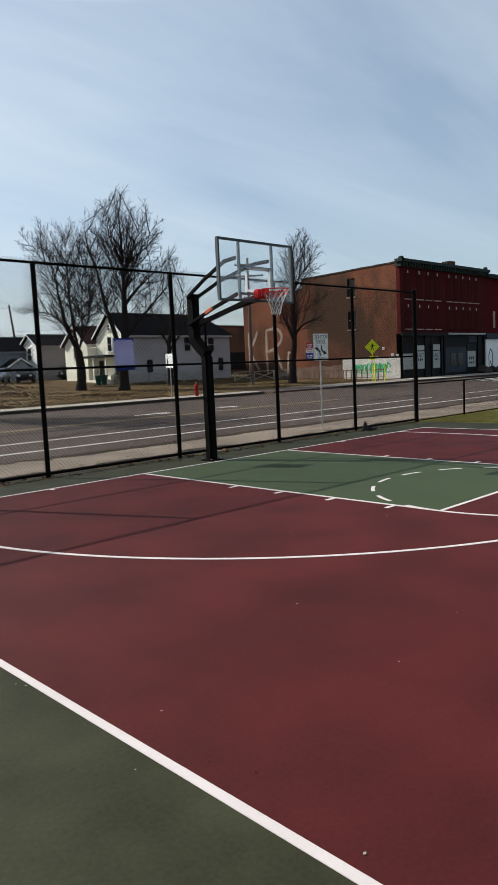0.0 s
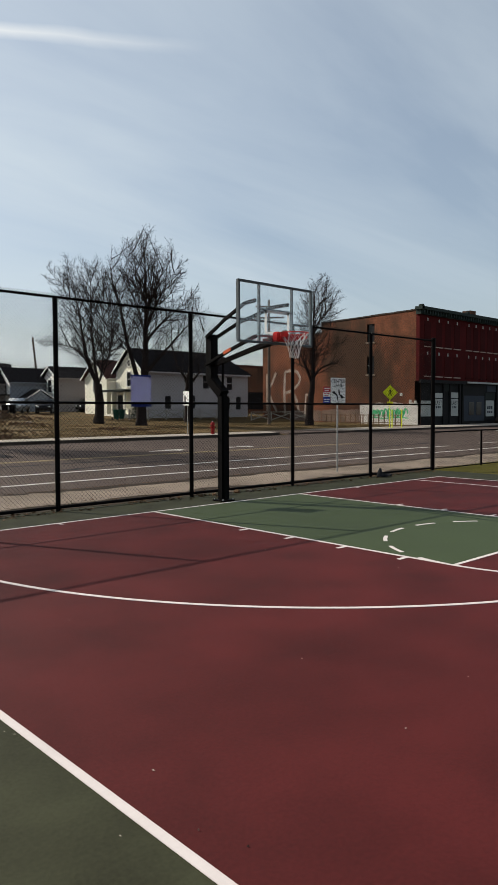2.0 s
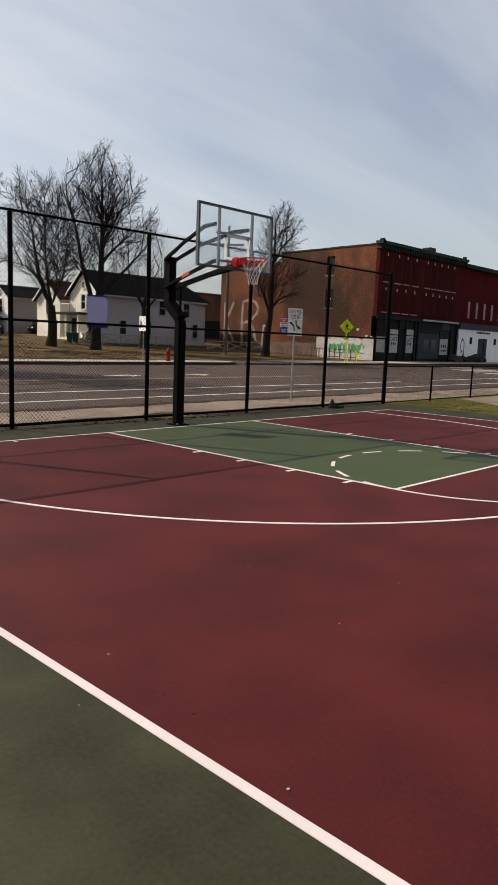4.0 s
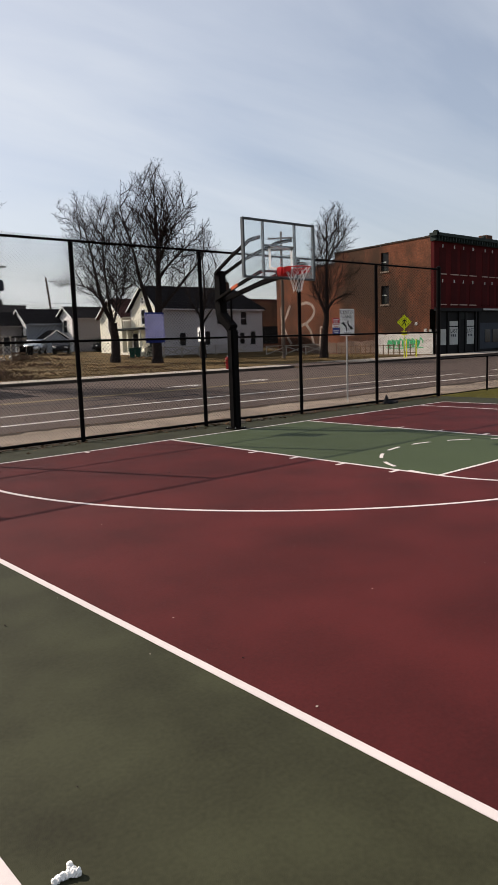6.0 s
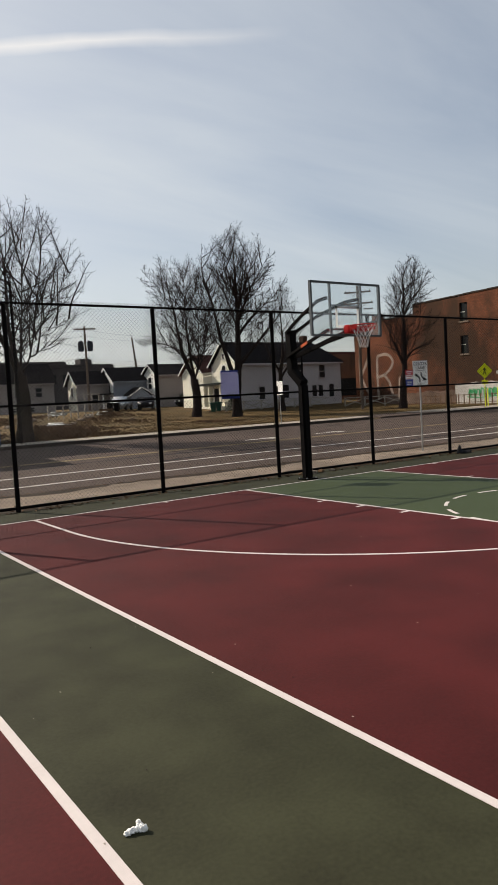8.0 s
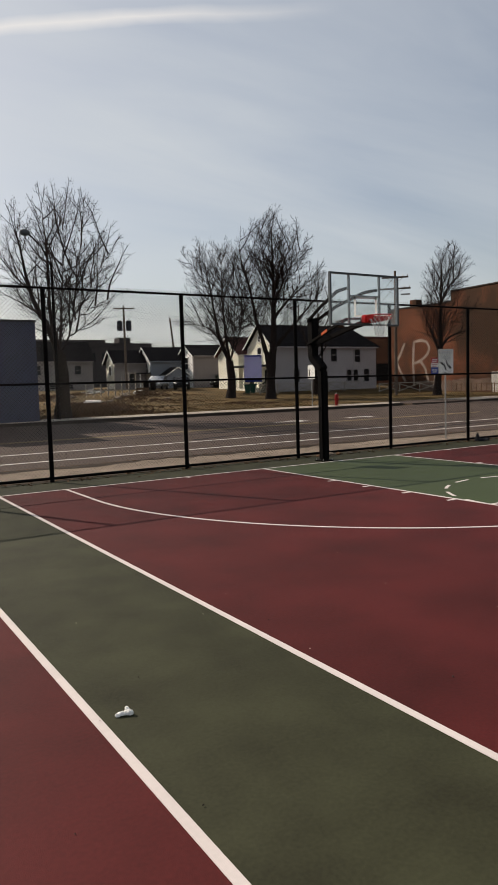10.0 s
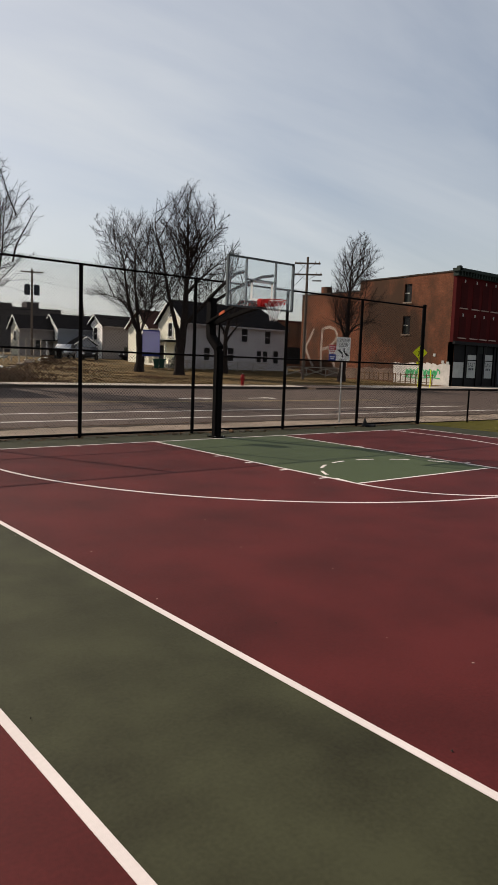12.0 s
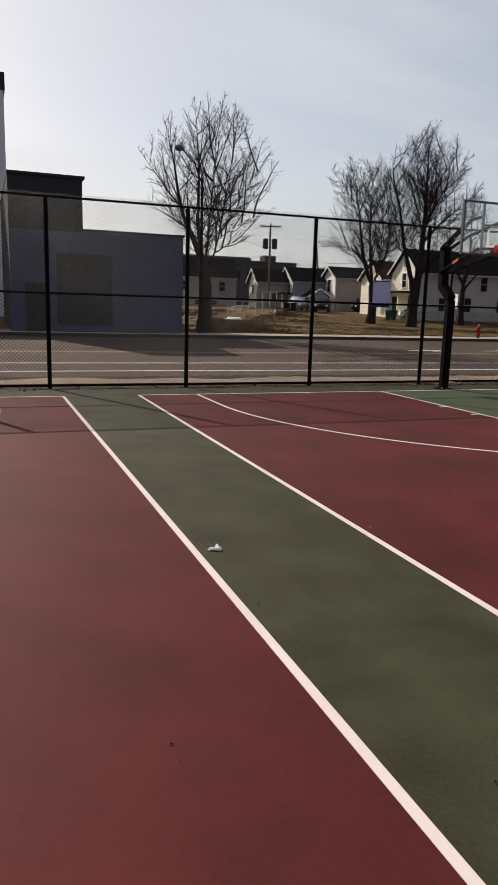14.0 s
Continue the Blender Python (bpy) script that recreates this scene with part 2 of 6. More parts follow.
TARGET = thin_mat("white_vinyl_tape", (0.8, 0.8, 0.79), 0.6)
WHITE = mat("white_paint", (0.75, 0.74, 0.71), rough=0.6, vary=0.1, grain=9, blotch=0.9, bump=0.05)
ACRYLIC = glass_mat("clear_acrylic", alpha=0.07)
PANE = mat("dark_window_glass", (0.012, 0.013, 0.015), rough=0.12, vary=0.3, grain=2, blotch=0.6, bump=0, spec=0.2)
GALV = mat("galvanised_steel", (0.32, 0.32, 0.31), rough=0.5, vary=0.2, grain=30, blotch=2, bump=0.05, metal=0.6)
BARK = mat("bark", (0.0165, 0.0115, 0.010), rough=0.95, vary=0.4, grain=12, blotch=2, bump=0.6, bump_scale=22, stretch=(1, 1, 0.3))
TWIG = mat("twig_bark", (0.0125, 0.0085, 0.008), rough=0.95, vary=0.3, grain=6, blotch=1, bump=0)
POLEWOOD = mat("weathered_pole_wood", (0.11, 0.085, 0.068), rough=0.95, vary=0.3, grain=10, blotch=1, bump=0.3, stretch=(1, 1, 0.15))
BRICK = brick_mat("brown_brick", (0.15, 0.054, 0.028), (0.085, 0.052, 0.037), vary=0.5, axes="yz")
BRICK_X = brick_mat("orange_brick", (0.2, 0.085, 0.045), (0.22, 0.16, 0.12), axes="xz")
OXBLOOD = mat("oxblood_facade_paint", (0.05, 0.005, 0.005), rough=0.8, vary=0.35, grain=5, blotch=0.3, bump=0.15, bump_scale=9, spec=0.06)
OXPANEL = mat("oxblood_board", (0.034, 0.004, 0.004), rough=0.8, vary=0.35, grain=5, blotch=0.6, bump=0.1, spec=0.06)
ROOFTRIM = mat("green_metal_cornice", (0.016, 0.024, 0.021), rough=0.6, vary=0.3, grain=5, blotch=0.8, bump=0.1)
SLATE = mat("dark_shingles", (0.0095, 0.008, 0.009), rough=0.9, vary=0.3, grain=7, blotch=0.7, bump=0.4, bump_scale=5)
REDROOF = mat("maroon_shingles", (0.07, 0.03, 0.025), rough=0.9, vary=0.3, grain=7, blotch=0.7, bump=0.4, bump_scale=5)
# House colours hold light: long sides darkened as shaded, gable ends lightened as sunlit.
SIDING_SHADED = siding_mat("shaded_white_clapboard", (0.46, 0.435, 0.44))
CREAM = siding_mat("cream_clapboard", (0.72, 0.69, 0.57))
GABLE_LIT = siding_mat("sunlit_white_clapboard", (0.8, 0.78, 0.75))
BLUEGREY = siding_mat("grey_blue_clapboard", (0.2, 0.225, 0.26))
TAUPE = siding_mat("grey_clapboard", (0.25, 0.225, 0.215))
SHED = mat("slate_blue_wall_paint", (0.044, 0.055, 0.09), rough=0.8, vary=0.15, grain=4, blotch=0.4, bump=0.1)
SHED_DARK = mat("charcoal_wall_paint", (0.024, 0.025, 0.029), rough=0.85, vary=0.15, grain=4, blotch=0.4, bump=0.1)
SHED_PALE = mat("pale_grey_panel", (0.42, 0.44, 0.48), rough=0.7, vary=0.1, grain=4, blotch=0.4, bump=0.05)
FARWALL = mat("far_dark_wall", (0.05, 0.045, 0.045), rough=0.9, vary=0.3, grain=0.5, blotch=0.1, bump=0)
BOARD = mat("whitewashed_plywood", (0.34, 0.35, 0.33), rough=0.8, vary=0.2, grain=7, blotch=0.8, bump=0.1)
TEAL = mat("grey_green_paint", (0.02, 0.024, 0.022), rough=0.8, vary=0.25, grain=5, blotch=0.6, bump=0.1)
STOREDARK = mat("dark_storefront_paint", (0.008, 0.008, 0.0085), rough=0.6, vary=0.3, grain=5, blotch=0.5, bump=0.1)
TARP = mat("grey_shutter", (0.03, 0.035, 0.045), rough=0.6, vary=0.2, grain=5, blotch=0.5, bump=0.1)
LIMEWASH = mat("peeling_whitewash", (0.43, 0.405, 0.375), rough=0.95, vary=0.3, grain=5, blotch=0.8, bump=0.2)
PINKWASH = mat("faded_whitewash", (0.3, 0.22, 0.19), rough=0.95, vary=0.3, grain=5, blotch=0.8, bump=0.2)
GRIMEWASH = mat("grimy_whitewash", (0.13, 0.09, 0.07), rough=0.95, vary=0.5, grain=4, blotch=0.7, bump=0.2)
TAGGREEN = mat("green_spray_paint", (0.05, 0.35, 0.14), rough=0.6, vary=0.2, grain=9, blotch=2, bump=0)
SPRAYWHITE = mat("faded_white_spray", (0.27, 0.215, 0.18), rough=0.9, vary=0.6, grain=7, blotch=0.9, bump=0)
FLUO = mat("fluorescent_yellow_sheeting", (0.62, 0.66, 0.02), rough=0.45, vary=0.06, grain=9, blotch=2, bump=0)
SIGNWHITE = mat("white_sign_sheeting", (0.78, 0.78, 0.76), rough=0.45, vary=0.06, grain=9, blotch=2, bump=0)
SIGNBLACK = mat("black_sign_ink", (0.012, 0.012, 0.012), rough=0.5, vary=0.1, grain=9, blotch=2, bump=0)
SIGNRED = mat("red_sign_ink", (0.4, 0.03, 0.04), rough=0.5, vary=0.1, grain=9, blotch=2, bump=0)
SIGNBLUE = mat("blue_sign_ink", (0.03, 0.05, 0.26), rough=0.5, vary=0.1, grain=9, blotch=2, bump=0)
LILAC = thin_mat("translucent_lilac_sheet", (0.4, 0.4, 0.6), 0.5)
HYDRANT = mat("red_hydrant_paint", (0.22, 0.015, 0.015), rough=0.45, vary=0.2, grain=20, blotch=5, bump=0.05)
BINGREEN = mat("dark_green_plastic", (0.015, 0.06, 0.045), rough=0.5, vary=0.15, grain=9, blotch=2, bump=0.03)
SILVER = mat("silver_car_paint", (0.45, 0.47, 0.49), rough=0.25, vary=0.05, grain=9, blotch=1, bump=0, metal=0.5)
DARKCAR = mat("black_car_paint", (0.015, 0.015, 0.018), rough=0.2, vary=0.1, grain=9, blotch=1, bump=0)
RUBBER = mat("tyre_rubber", (0.012, 0.012, 0.012), rough=0.85, vary=0.2, grain=20, blotch=4, bump=0.1)
PAPER = mat("crumpled_tissue", (0.82, 0.8, 0.76), rough=0.9, vary=0.06, grain=40, blotch=12, bump=0.3)
RAILWOOD = mat("weathered_rail_wood", (0.3, 0.27, 0.23), rough=0.95, vary=0.3, grain=9, blotch=1, bump=0.2)
LEAFLITTER = mat("dry_leaf_litter", (0.1, 0.06, 0.035), rough=0.95, vary=0.5, grain=9, blotch=3, bump=0)
BLACKCLOTH = mat("dark_cloth", (0.02, 0.02, 0.022), rough=0.95, vary=0.3, grain=20, blotch=5, bump=0.3)


# ---- building blocks ----
def box(bm, c, s, rz=0.0, bevel=0.0, m=None):
    mw = Matrix.Translation(c) @ Matrix.Rotation(rz, 4, "Z") @ Matrix.Diagonal((*s, 1))
    if m is not None:
        mw = m @ mw
    r = bmesh.ops.create_cube(bm, size=1.0, matrix=mw)
    if bevel:
        edges = list({e for v in r["verts"] for e in v.link_edges})
        bmesh.ops.bevel(bm, geom=edges, offset=bevel, segments=2, affect="EDGES", clamp_overlap=True)
    return bm


def span(bm, x0, x1, y0, y1, z0, z1, bevel=0.0):
    return box(bm, ((x0 + x1) / 2, (y0 + y1) / 2, (z0 + z1) / 2), (x1 - x0, y1 - y0, z1 - z0), 0.0, bevel)


def ring(p, d, r, n, up=None):
    d = d.normalized()
    a = d.orthogonal().normalized() if up is None else (up - d * up.dot(d)).normalized()
    b = d.cross(a)
    return [p + (a * math.cos(2 * math.pi * i / n) + b * math.sin(2 * math.pi * i / n)) * r for i in range(n)]


def tube(bm, pts, radii, n=8, caps=True, up=None):
    """A round bar along points."""
    pts = [Vector(p) for p in pts]
    if not hasattr(radii, "__len__"):
        radii = [radii] * len(pts)
    rows = []
    for i, p in enumerate(pts):
        d = pts[min(i + 1, len(pts) - 1)] - pts[max(i - 1, 0)]
        rows.append([bm.verts.new(v) for v in ring(p, d, radii[i], n, up or Vector((0.31, 0.17, 0.93)) if abs(d.normalized().z) < 0.9 else Vector((1, 0.1, 0)))])
    for a, b in zip(rows, rows[1:]):
        for i in range(n):
            bm.faces.new((a[i], a[(i + 1) % n], b[(i + 1) % n], b[i]))
    if caps:
        bm.faces.new(rows[0][::-1]); bm.faces.new(rows[-1])
    return bm


def beam(bm, p0, p1, w, h, bevel=0.0):
    """A straight bar of w x h section between two points, upright in its section."""
    p0, p1 = Vector(p0), Vector(p1)
    d = p1 - p0
    m = Matrix.Translation((p0 + p1) / 2) @ d.to_track_quat("Y", "Z").to_matrix().to_4x4()
    return box(bm, (0, 0, 0), (w, d.length, h), 0, bevel, m)


def slab(bm, outline, z0, z1):
    """A flat plate with the given outline."""
    lo = [bm.verts.new((x, y, z0)) for x, y in outline]
    hi = [bm.verts.new((x, y, z1)) for x, y in outline]
    n = len(outline)
    bm.faces.new(lo[::-1]); bm.faces.new(hi)
    for i in range(n):
        bm.faces.new((lo[i], lo[(i + 1) % n], hi[(i + 1) % n], hi[i]))
    return bm


def upright(bm, outline, y0, y1):
    """A plate standing in the xz plane."""
    a = [bm.verts.new((x, y0, z)) for x, z in outline]
    b = [bm.verts.new((x, y1, z)) for x, z in outline]
    n = len(outline)
    bm.faces.new(a); bm.faces.new(b[::-1])
    for i in range(n):
        bm.faces.new((b[i], b[(i + 1) % n], a[(i + 1) % n], a[i]))
    return bm


def mesh_ob(name, bm, material, smooth=False):
    bmesh.ops.recalc_face_normals(bm, faces=bm.faces)
    me = bpy.data.meshes.new(name)
    bm.to_mesh(me)
    bm.free()
    me.materials.append(material)
    if smooth:
        for p in me.polygons:
            p.use_smooth = True
    return new(name, me)


def part(name, bm, material, parent, label="", smooth=False):
    ob = mesh_ob(name, bm, material, smooth)
    ob.parent = parent
    return tagged(ob, label=label)


def thing(name, at, label, category, group="", kind="", rz=0.0):
    ob = new(name)
    ob.empty_display_size = 0.2
    ob.matrix_world = pose(*at, 0, 0, rz)
    return tagged(ob, label, category, group, kind)


def setting(name, bm, material, label, category):
    return tagged(mesh_ob(name, bm, material), label, category, kind="structure")


def letters(text, size, material, parent, m, name="lettering", label="", depth=0.003):
    """Words in the built-in font, as a mesh that faces the local +z of m."""
    cu = bpy.data.curves.new(name, "FONT")
    cu.body, cu.size, cu.align_x, cu.align_y, cu.extrude = text, size, "CENTER", "CENTER", depth
    tmp = bpy.data.objects.new("tmp", cu)
    scene.collection.objects.link(tmp)
    me = bpy.data.meshes.new_from_object(tmp.evaluated_get(bpy.context.evaluated_depsgraph_get()))
    bpy.data.objects.remove(tmp)
    me.transform(m)
    me.materials.clear(); me.materials.append(material)
    ob = new(name, me)
    ob.parent = parent
    return tagged(ob, label=label)


FRONT = pose(0, 0, 0, 90, 0, 0)     # letters that face -y, upright

# ---- ground, road and pavements ----
LEVELS = [(-700, -0.05), (-40, -0.05), (1.55, -0.05), (2.6, -0.36), (7.0, -0.40), (7.25, -0.52), (24.2, -0.03), (24.6, 0.02),
          (27.5, 0.10), (45, 0.40), (56, 1.15), (72, 1.7), (110, 2.1), (1500, 2.1)]


def level(y):
    for (a, za), (b, zb) in zip(LEVELS, LEVELS[1:]):
        if y <= b:
            return za + (zb - za) * (y - a) / (b - a)
    return LEVELS[-1][1]


bm = bmesh.new()
xs = [-700, -120, -60, -30, -15, 0, 9, 20, 30, 40, 52, 70, 100, 160, 300, 1500]
ys = sorted({y for y, _ in LEVELS} | {-20, 0, 33, 38, 50, 64, 90, 200, 400})
grid = [[bm.verts.new((x, y, level(y) - 0.02)) for x in xs] for y in ys]
for a, b in zip(grid, grid[1:]):
    for i in range(len(xs) - 1):
        bm.faces.new((a[i], a[i + 1], b[i + 1], b[i]))
setting("ground", bm, LAWN, "dormant brown lawn and bare earth reaching to the horizon", "ground")

SLOPE = 0.0285


def road_z(y):
    return -0.49 + SLOPE * (y - 7.2)


def on_road(bm, x0, x1, y0, y1, lift=0.004, thick=0.003):
    v = [(x0, y0), (x1, y0), (x1, y1), (x0, y1)]
    lo = [bm.verts.new((x, y, road_z(y) + lift - thick)) for x, y in v]
    hi = [bm.verts.new((x, y, road_z(y) + lift)) for x, y in v]
    bm.faces.new(lo[::-1]); bm.faces.new(hi)
    for i in range(4):
        bm.faces.new((lo[i], lo[(i + 1) % 4], hi[(i + 1) % 4], hi[i]))


bm = bmesh.new()
on_road(bm, -260, 420, 7.2, 24.25, 0.0, 0.25)
road = setting("road", bm, ASPHALT, "worn grey asphalt street with faded lane lines", "road")
bm = bmesh.new()
slab(bm, [(26.8, 24.2), (34.5, 24.2), (33.6, 26.5), (33.0, 33.5), (27.0, 33.5), (27.6, 27)], -0.2, 0.112)
setting("road_side_street", bm, ASPHALT, "grey asphalt mouth of a side street", "road")
for x0, x1, y in ((-200, 300, 9.45), (-200, 27, 11.75), (31, 46, 12.0)):
    bm = bmesh.new(); on_road(bm, x0, x1, y - 0.075, y + 0.075)
    p = part("lane_line", bm, ROADLINE, road)
for y in (15.75, 16.0):
    bm = bmesh.new(); on_road(bm, -200, 24, y - 0.065, y + 0.065)
    part("centre_line", bm, YELLOW, road, "faded yellow centre line")
for x in (11.6, 16.2):
    bm = bmesh.new()
    on_road(bm, x - 1.3, x + 0.5, 17.35, 17.55)
    for s in (-1, 1):
        for k in range(4):
            on_road(bm, x + 0.5 - 0.2 * k, x + 0.7 - 0.2 * k, 17.45 + s * (0.12 + 0.1 * k) - 0.06, 17.45 + s * (0.12 + 0.1 * k) + 0.06)
    part("turn_arrow", bm, ROADLINE, road, "worn white painted turn arrow")
for k in range(6):
    bm = bmesh.new(); on_road(bm, 46.0 + 0.5 * k, 52.5 + 0.5 * k, 14.0 + 1.35 * k, 14.5 + 1.35 * k)
    part("crossing_bar", bm, ROADLINE, road)
# narrow dark lines of uneven width along the road
for x0, y0, x1, y1 in ((3, 12.4, 9, 13.6), (-2, 14.2, 6, 14.6), (14, 10.2, 19, 10.9), (-12, 17.0, -3, 17.5), (22, 13.2, 30, 14.0)):
    bm = bmesh.new()
    n = 9
    for i in range(n):
        a, b = i / n, (i + 1) / n
        w = 0.05 + 0.1 * random.random()
        yy = y0 + (y1 - y0) * a + 0.12 * math.sin(5 * a)
        on_road(bm, x0 + (x1 - x0) * a, x0 + (x1 - x0) * b, yy - w, yy + w, 0.003)
    part("tar_seam", bm, BLACKCLOTH, road, "thin dark uneven line on the asphalt")


def gutter(y, side, wide, x0, x1, seed, height=road_z, under=None):
    """Dirt and old leaves washed against a kerb: a ragged band that lies on the asphalt or the pavement."""
    bm = bmesh.new()
    last = None
    for i in range(int((x1 - x0) / 0.3) + 1):
        x = x0 + 0.3 * i
        w = max(0.03, wide * (0.55 + 0.9 * noise.noise(Vector((x * 0.45, seed, 0))) + 0.4 * noise.noise(Vector((x * 2.3, seed, 5)))))
        ya, yb = sorted((y, y + side * w))
        pair = [bm.verts.new((x, v, height(v) + 0.006)) for v in (ya, yb)]
        if last:
            bm.faces.new((last[0], pair[0], pair[1], last[1]))
        last = pair
    part("gutter_dirt", bm, GUTTER, under or road, "dark ragged band of dirt along the kerb")


gutter(7.2, 1, 0.42, -40, 90, 3.0)
gutter(24.2, -1, 0.75, -40, 26, 9.0)
gutter(24.15, -1, 0.6, 35, 110, 15.0)

bm = bmesh.new()
slab(bm, [(-120, 4.0), (16.5, 4.0), (16.5, 2.3), (19, 2.3), (24, 4.0), (300, 4.0), (300, 7.0), (-120, 7.0)], -0.62, -0.37)
near_walk = setting("pavement_near", bm, CONCRETE, "pale worn concrete pavement along the street", "pavement")
bm = bmesh.new()
span(bm, -120, 300, 7.0, 7.2, -0.7, -0.385, 0.02)
gutter(7.0, -1, 0.75, -40, 90, 21.0, lambda y: -0.37, near_walk)
gutter(4.0, 1, 0.5, -40, 10, 27.0, lambda y: -0.37, near_walk)
gutter(4.0, 1, 0.9, -40, 12, 33.0, lambda y: -0.371, near_walk)
setting("kerb_near", bm, KERB, "stained stone kerb", "kerb")
bm = bmesh.new()
span(bm, -120, 10.5, 2.3, 4.0, -0.6, -0.352)
setting("verge", bm, DIRT, "bare dirt verge with dead leaves", "verge")


def rounded_end(x0, x1, y0, y1, r):
    pts = [(x0, y0), (x1 - r, y0)]
    pts += [(x1 - r + r * math.sin(a), y0 + r - r * math.cos(a)) for a in np.linspace(0.15, math.pi / 2, 8)]
    return pts + [(x1, y1), (x0, y1)]


bm = bmesh.new()
slab(bm, rounded_end(-120, 27.2, 24.45, 27.2, 2.4), -0.2, 0.16)
far_walk = setting("pavement_far", bm, PALE, "pale concrete pavement with a rounded corner", "pavement")
bm = bmesh.new()
slab(bm, rounded_end(-120, 27.4, 24.2, 26.6, 2.6), -0.25, 0.145)
setting("kerb_far", bm, KERB, "dark weathered kerb across the street", "kerb")
bm = bmesh.new()
slab(bm, [(34.0, 24.4), (120, 24.4), (120, 29.9), (33.4, 29.0)], -0.2, 0.15)
setting("pavement_corner", bm, PALE, "concrete pavement before the brick building", "pavement")
bm = bmesh.new()
span(bm, 34.2, 120, 24.15, 24.4, -0.25, 0.135, 0.02)
setting("kerb_corner", bm, KERB, "dark weathered kerb", "kerb")

# ---- the court ----
bm = bmesh.new()
span(bm, -26, 8.75, -30, 1.5, -0.2, 0.0)
court = setting("court", bm, GREEN, "dark green painted acrylic court surface", "court floor")
gutter(1.5, -1, 0.42, -22, 8.6, 45.0, lambda y: -0.003, court)
W, LANE, FT, ARC, HOOP_Y = 7.15, 1.83, -5.79, 5.99, -1.6
LW = 0.052


def court_paint(cx, full=True):
    bm = bmesh.new()
    z0, z1 = 0.0005, 0.002
    slab(bm, [(cx - W, -28), (cx + W, -28), (cx + W, FT), (cx - W, FT)], z0, z1)
    slab(bm, [(cx - W, FT), (cx - LANE, FT), (cx - LANE, 0), (cx - W, 0)], z0, z1)
    slab(bm, [(cx + LANE, FT), (cx + W, FT), (cx + W, 0), (cx + LANE, 0)], z0, z1)
    part("red_field", bm, RED, court, "brick red painted playing field")
    bm = bmesh.new()
    slab(bm, [(cx - LANE, FT), (cx + LANE, FT), (cx + LANE, 0), (cx - LANE, 0)], z0, z1)
    part("green_key", bm, KEYGREEN, court, "green painted free-throw lane")

    def strip(x0, x1, y0, y1, name="court_line"):
        b = bmesh.new(); span(b, x0, x1, y0, y1, 0.002, 0.005)
        part(name, b, LINE, court)

    def arc(r, a0, a1, y, name="court_line", n=None):
        n = n or max(6, int(abs(a1 - a0) * 24))
        b = bmesh.new()
        rows = []
        for i in range(n + 1):
            a = a0 + (a1 - a0) * i / n
            s, c = math.sin(a), math.cos(a)
            rows.append([b.verts.new((cx + s * q, y - c * q, z)) for q, z in ((r - LW / 2, 0.002), (r + LW / 2, 0.002), (r + LW / 2, 0.006), (r - LW / 2, 0.006))])
        for p, q in zip(rows, rows[1:]):
            for i in range(4):
                b.faces.new((p[i], p[(i + 1) % 4], q[(i + 1) % 4], q[i]))
        b.faces.new(rows[0]); b.faces.new(rows[-1][::-1])
        part(name, b, LINE, court)

    for s in (-1, 1):
        strip(cx + s * W - LW / 2, cx + s * W + LW / 2, -28, 0)
        strip(cx + s * LANE - LW / 2, cx + s * LANE + LW / 2, FT, -LW)
        strip(cx + s * ARC - LW / 2, cx + s * ARC + LW / 2, HOOP_Y, -LW)
        for f in (8, 11, 14, 17):
            x = cx + s * (LANE + 0.11)
            strip(x - 0.08, x + 0.08, -f * 0.3048 - 0.03, -f * 0.3048 + 0.03, "lane_mark")
        strip(cx + s * 3.62 - 0.025, cx + s * 3.62 + 0.025, -0.17, -LW, "baseline_mark")
    strip(cx - W - LW / 2, cx + W + LW / 2, -LW, 0.0)
    strip(cx - LANE + LW / 2, cx + LANE - LW / 2, FT - LW / 2, FT + LW / 2)
    arc(ARC, -math.pi / 2, math.pi / 2, HOOP_Y)
    arc(1.83, -math.pi / 2, math.pi / 2, FT)
    for k in range(8):
        a = math.pi + (k - 3.5) * 0.4014
        arc(1.83, a - 0.107, a + 0.107, FT, "dashed_line", 5)


court_paint(0.0)
court_paint(-15.705)

bm = bmesh.new()
slab(bm, [(8.75, -30), (40, -30), (40, 2.2), (8.75, 1.6)], -0.3, -0.02)
setting("lawn_side", bm, GRASS, "patchy yellow-green grass beside the court", "grass")

bm = bmesh.new()
slab(bm, [(9.4, -3.8), (10.9, -2.1), (12.2, -0.7), (12.9, 0.4), (13.4, 1.1), (40, 1.1), (40, -12), (9.4, -12)], -0.2, -0.012)
setting("path_side", bm, CONCRETE, "worn tan concrete path beside the grass", "path")

# ---- the fence ----
FY = 1.17
fence = thing("chain_link_fence", (0, FY, 0), "tall black chain-link fence with mid rail behind the court", "fence")
POSTS = [-20.2, -17.3, -14.4, -11.5, -8.69, -5.885, -2.988, -0.056, 2.893, 5.804]
POST_TOP = 3.68


def fence_post(x, r, top, parent):
    bm = bmesh.new()
    tube(bm, [(x, 0, -0.05), (x, 0, top)], r, 12)
    tube(bm, [(x, 0, top), (x, 0, top + 0.03), (x, 0, top + 0.05)], [r * 1.15, r * 1.1, r * 0.4], 12)
    post = part("post", bm, BLACK, parent, smooth=False)
    for z in (0.5, 1.88, 2.8):
        if z < top:
            b = bmesh.new(); tube(b, [(x, 0, z - 0.012), (x, 0, z + 0.012)], r * 1.14, 12)
            part("tension_band", b, BLACK, post)
    return post


for x in POSTS:
    fence_post(x, 0.042, POST_TOP - 0.06, fence)
fence_post(8.70, 0.06, POST_TOP + 0.04, fence)


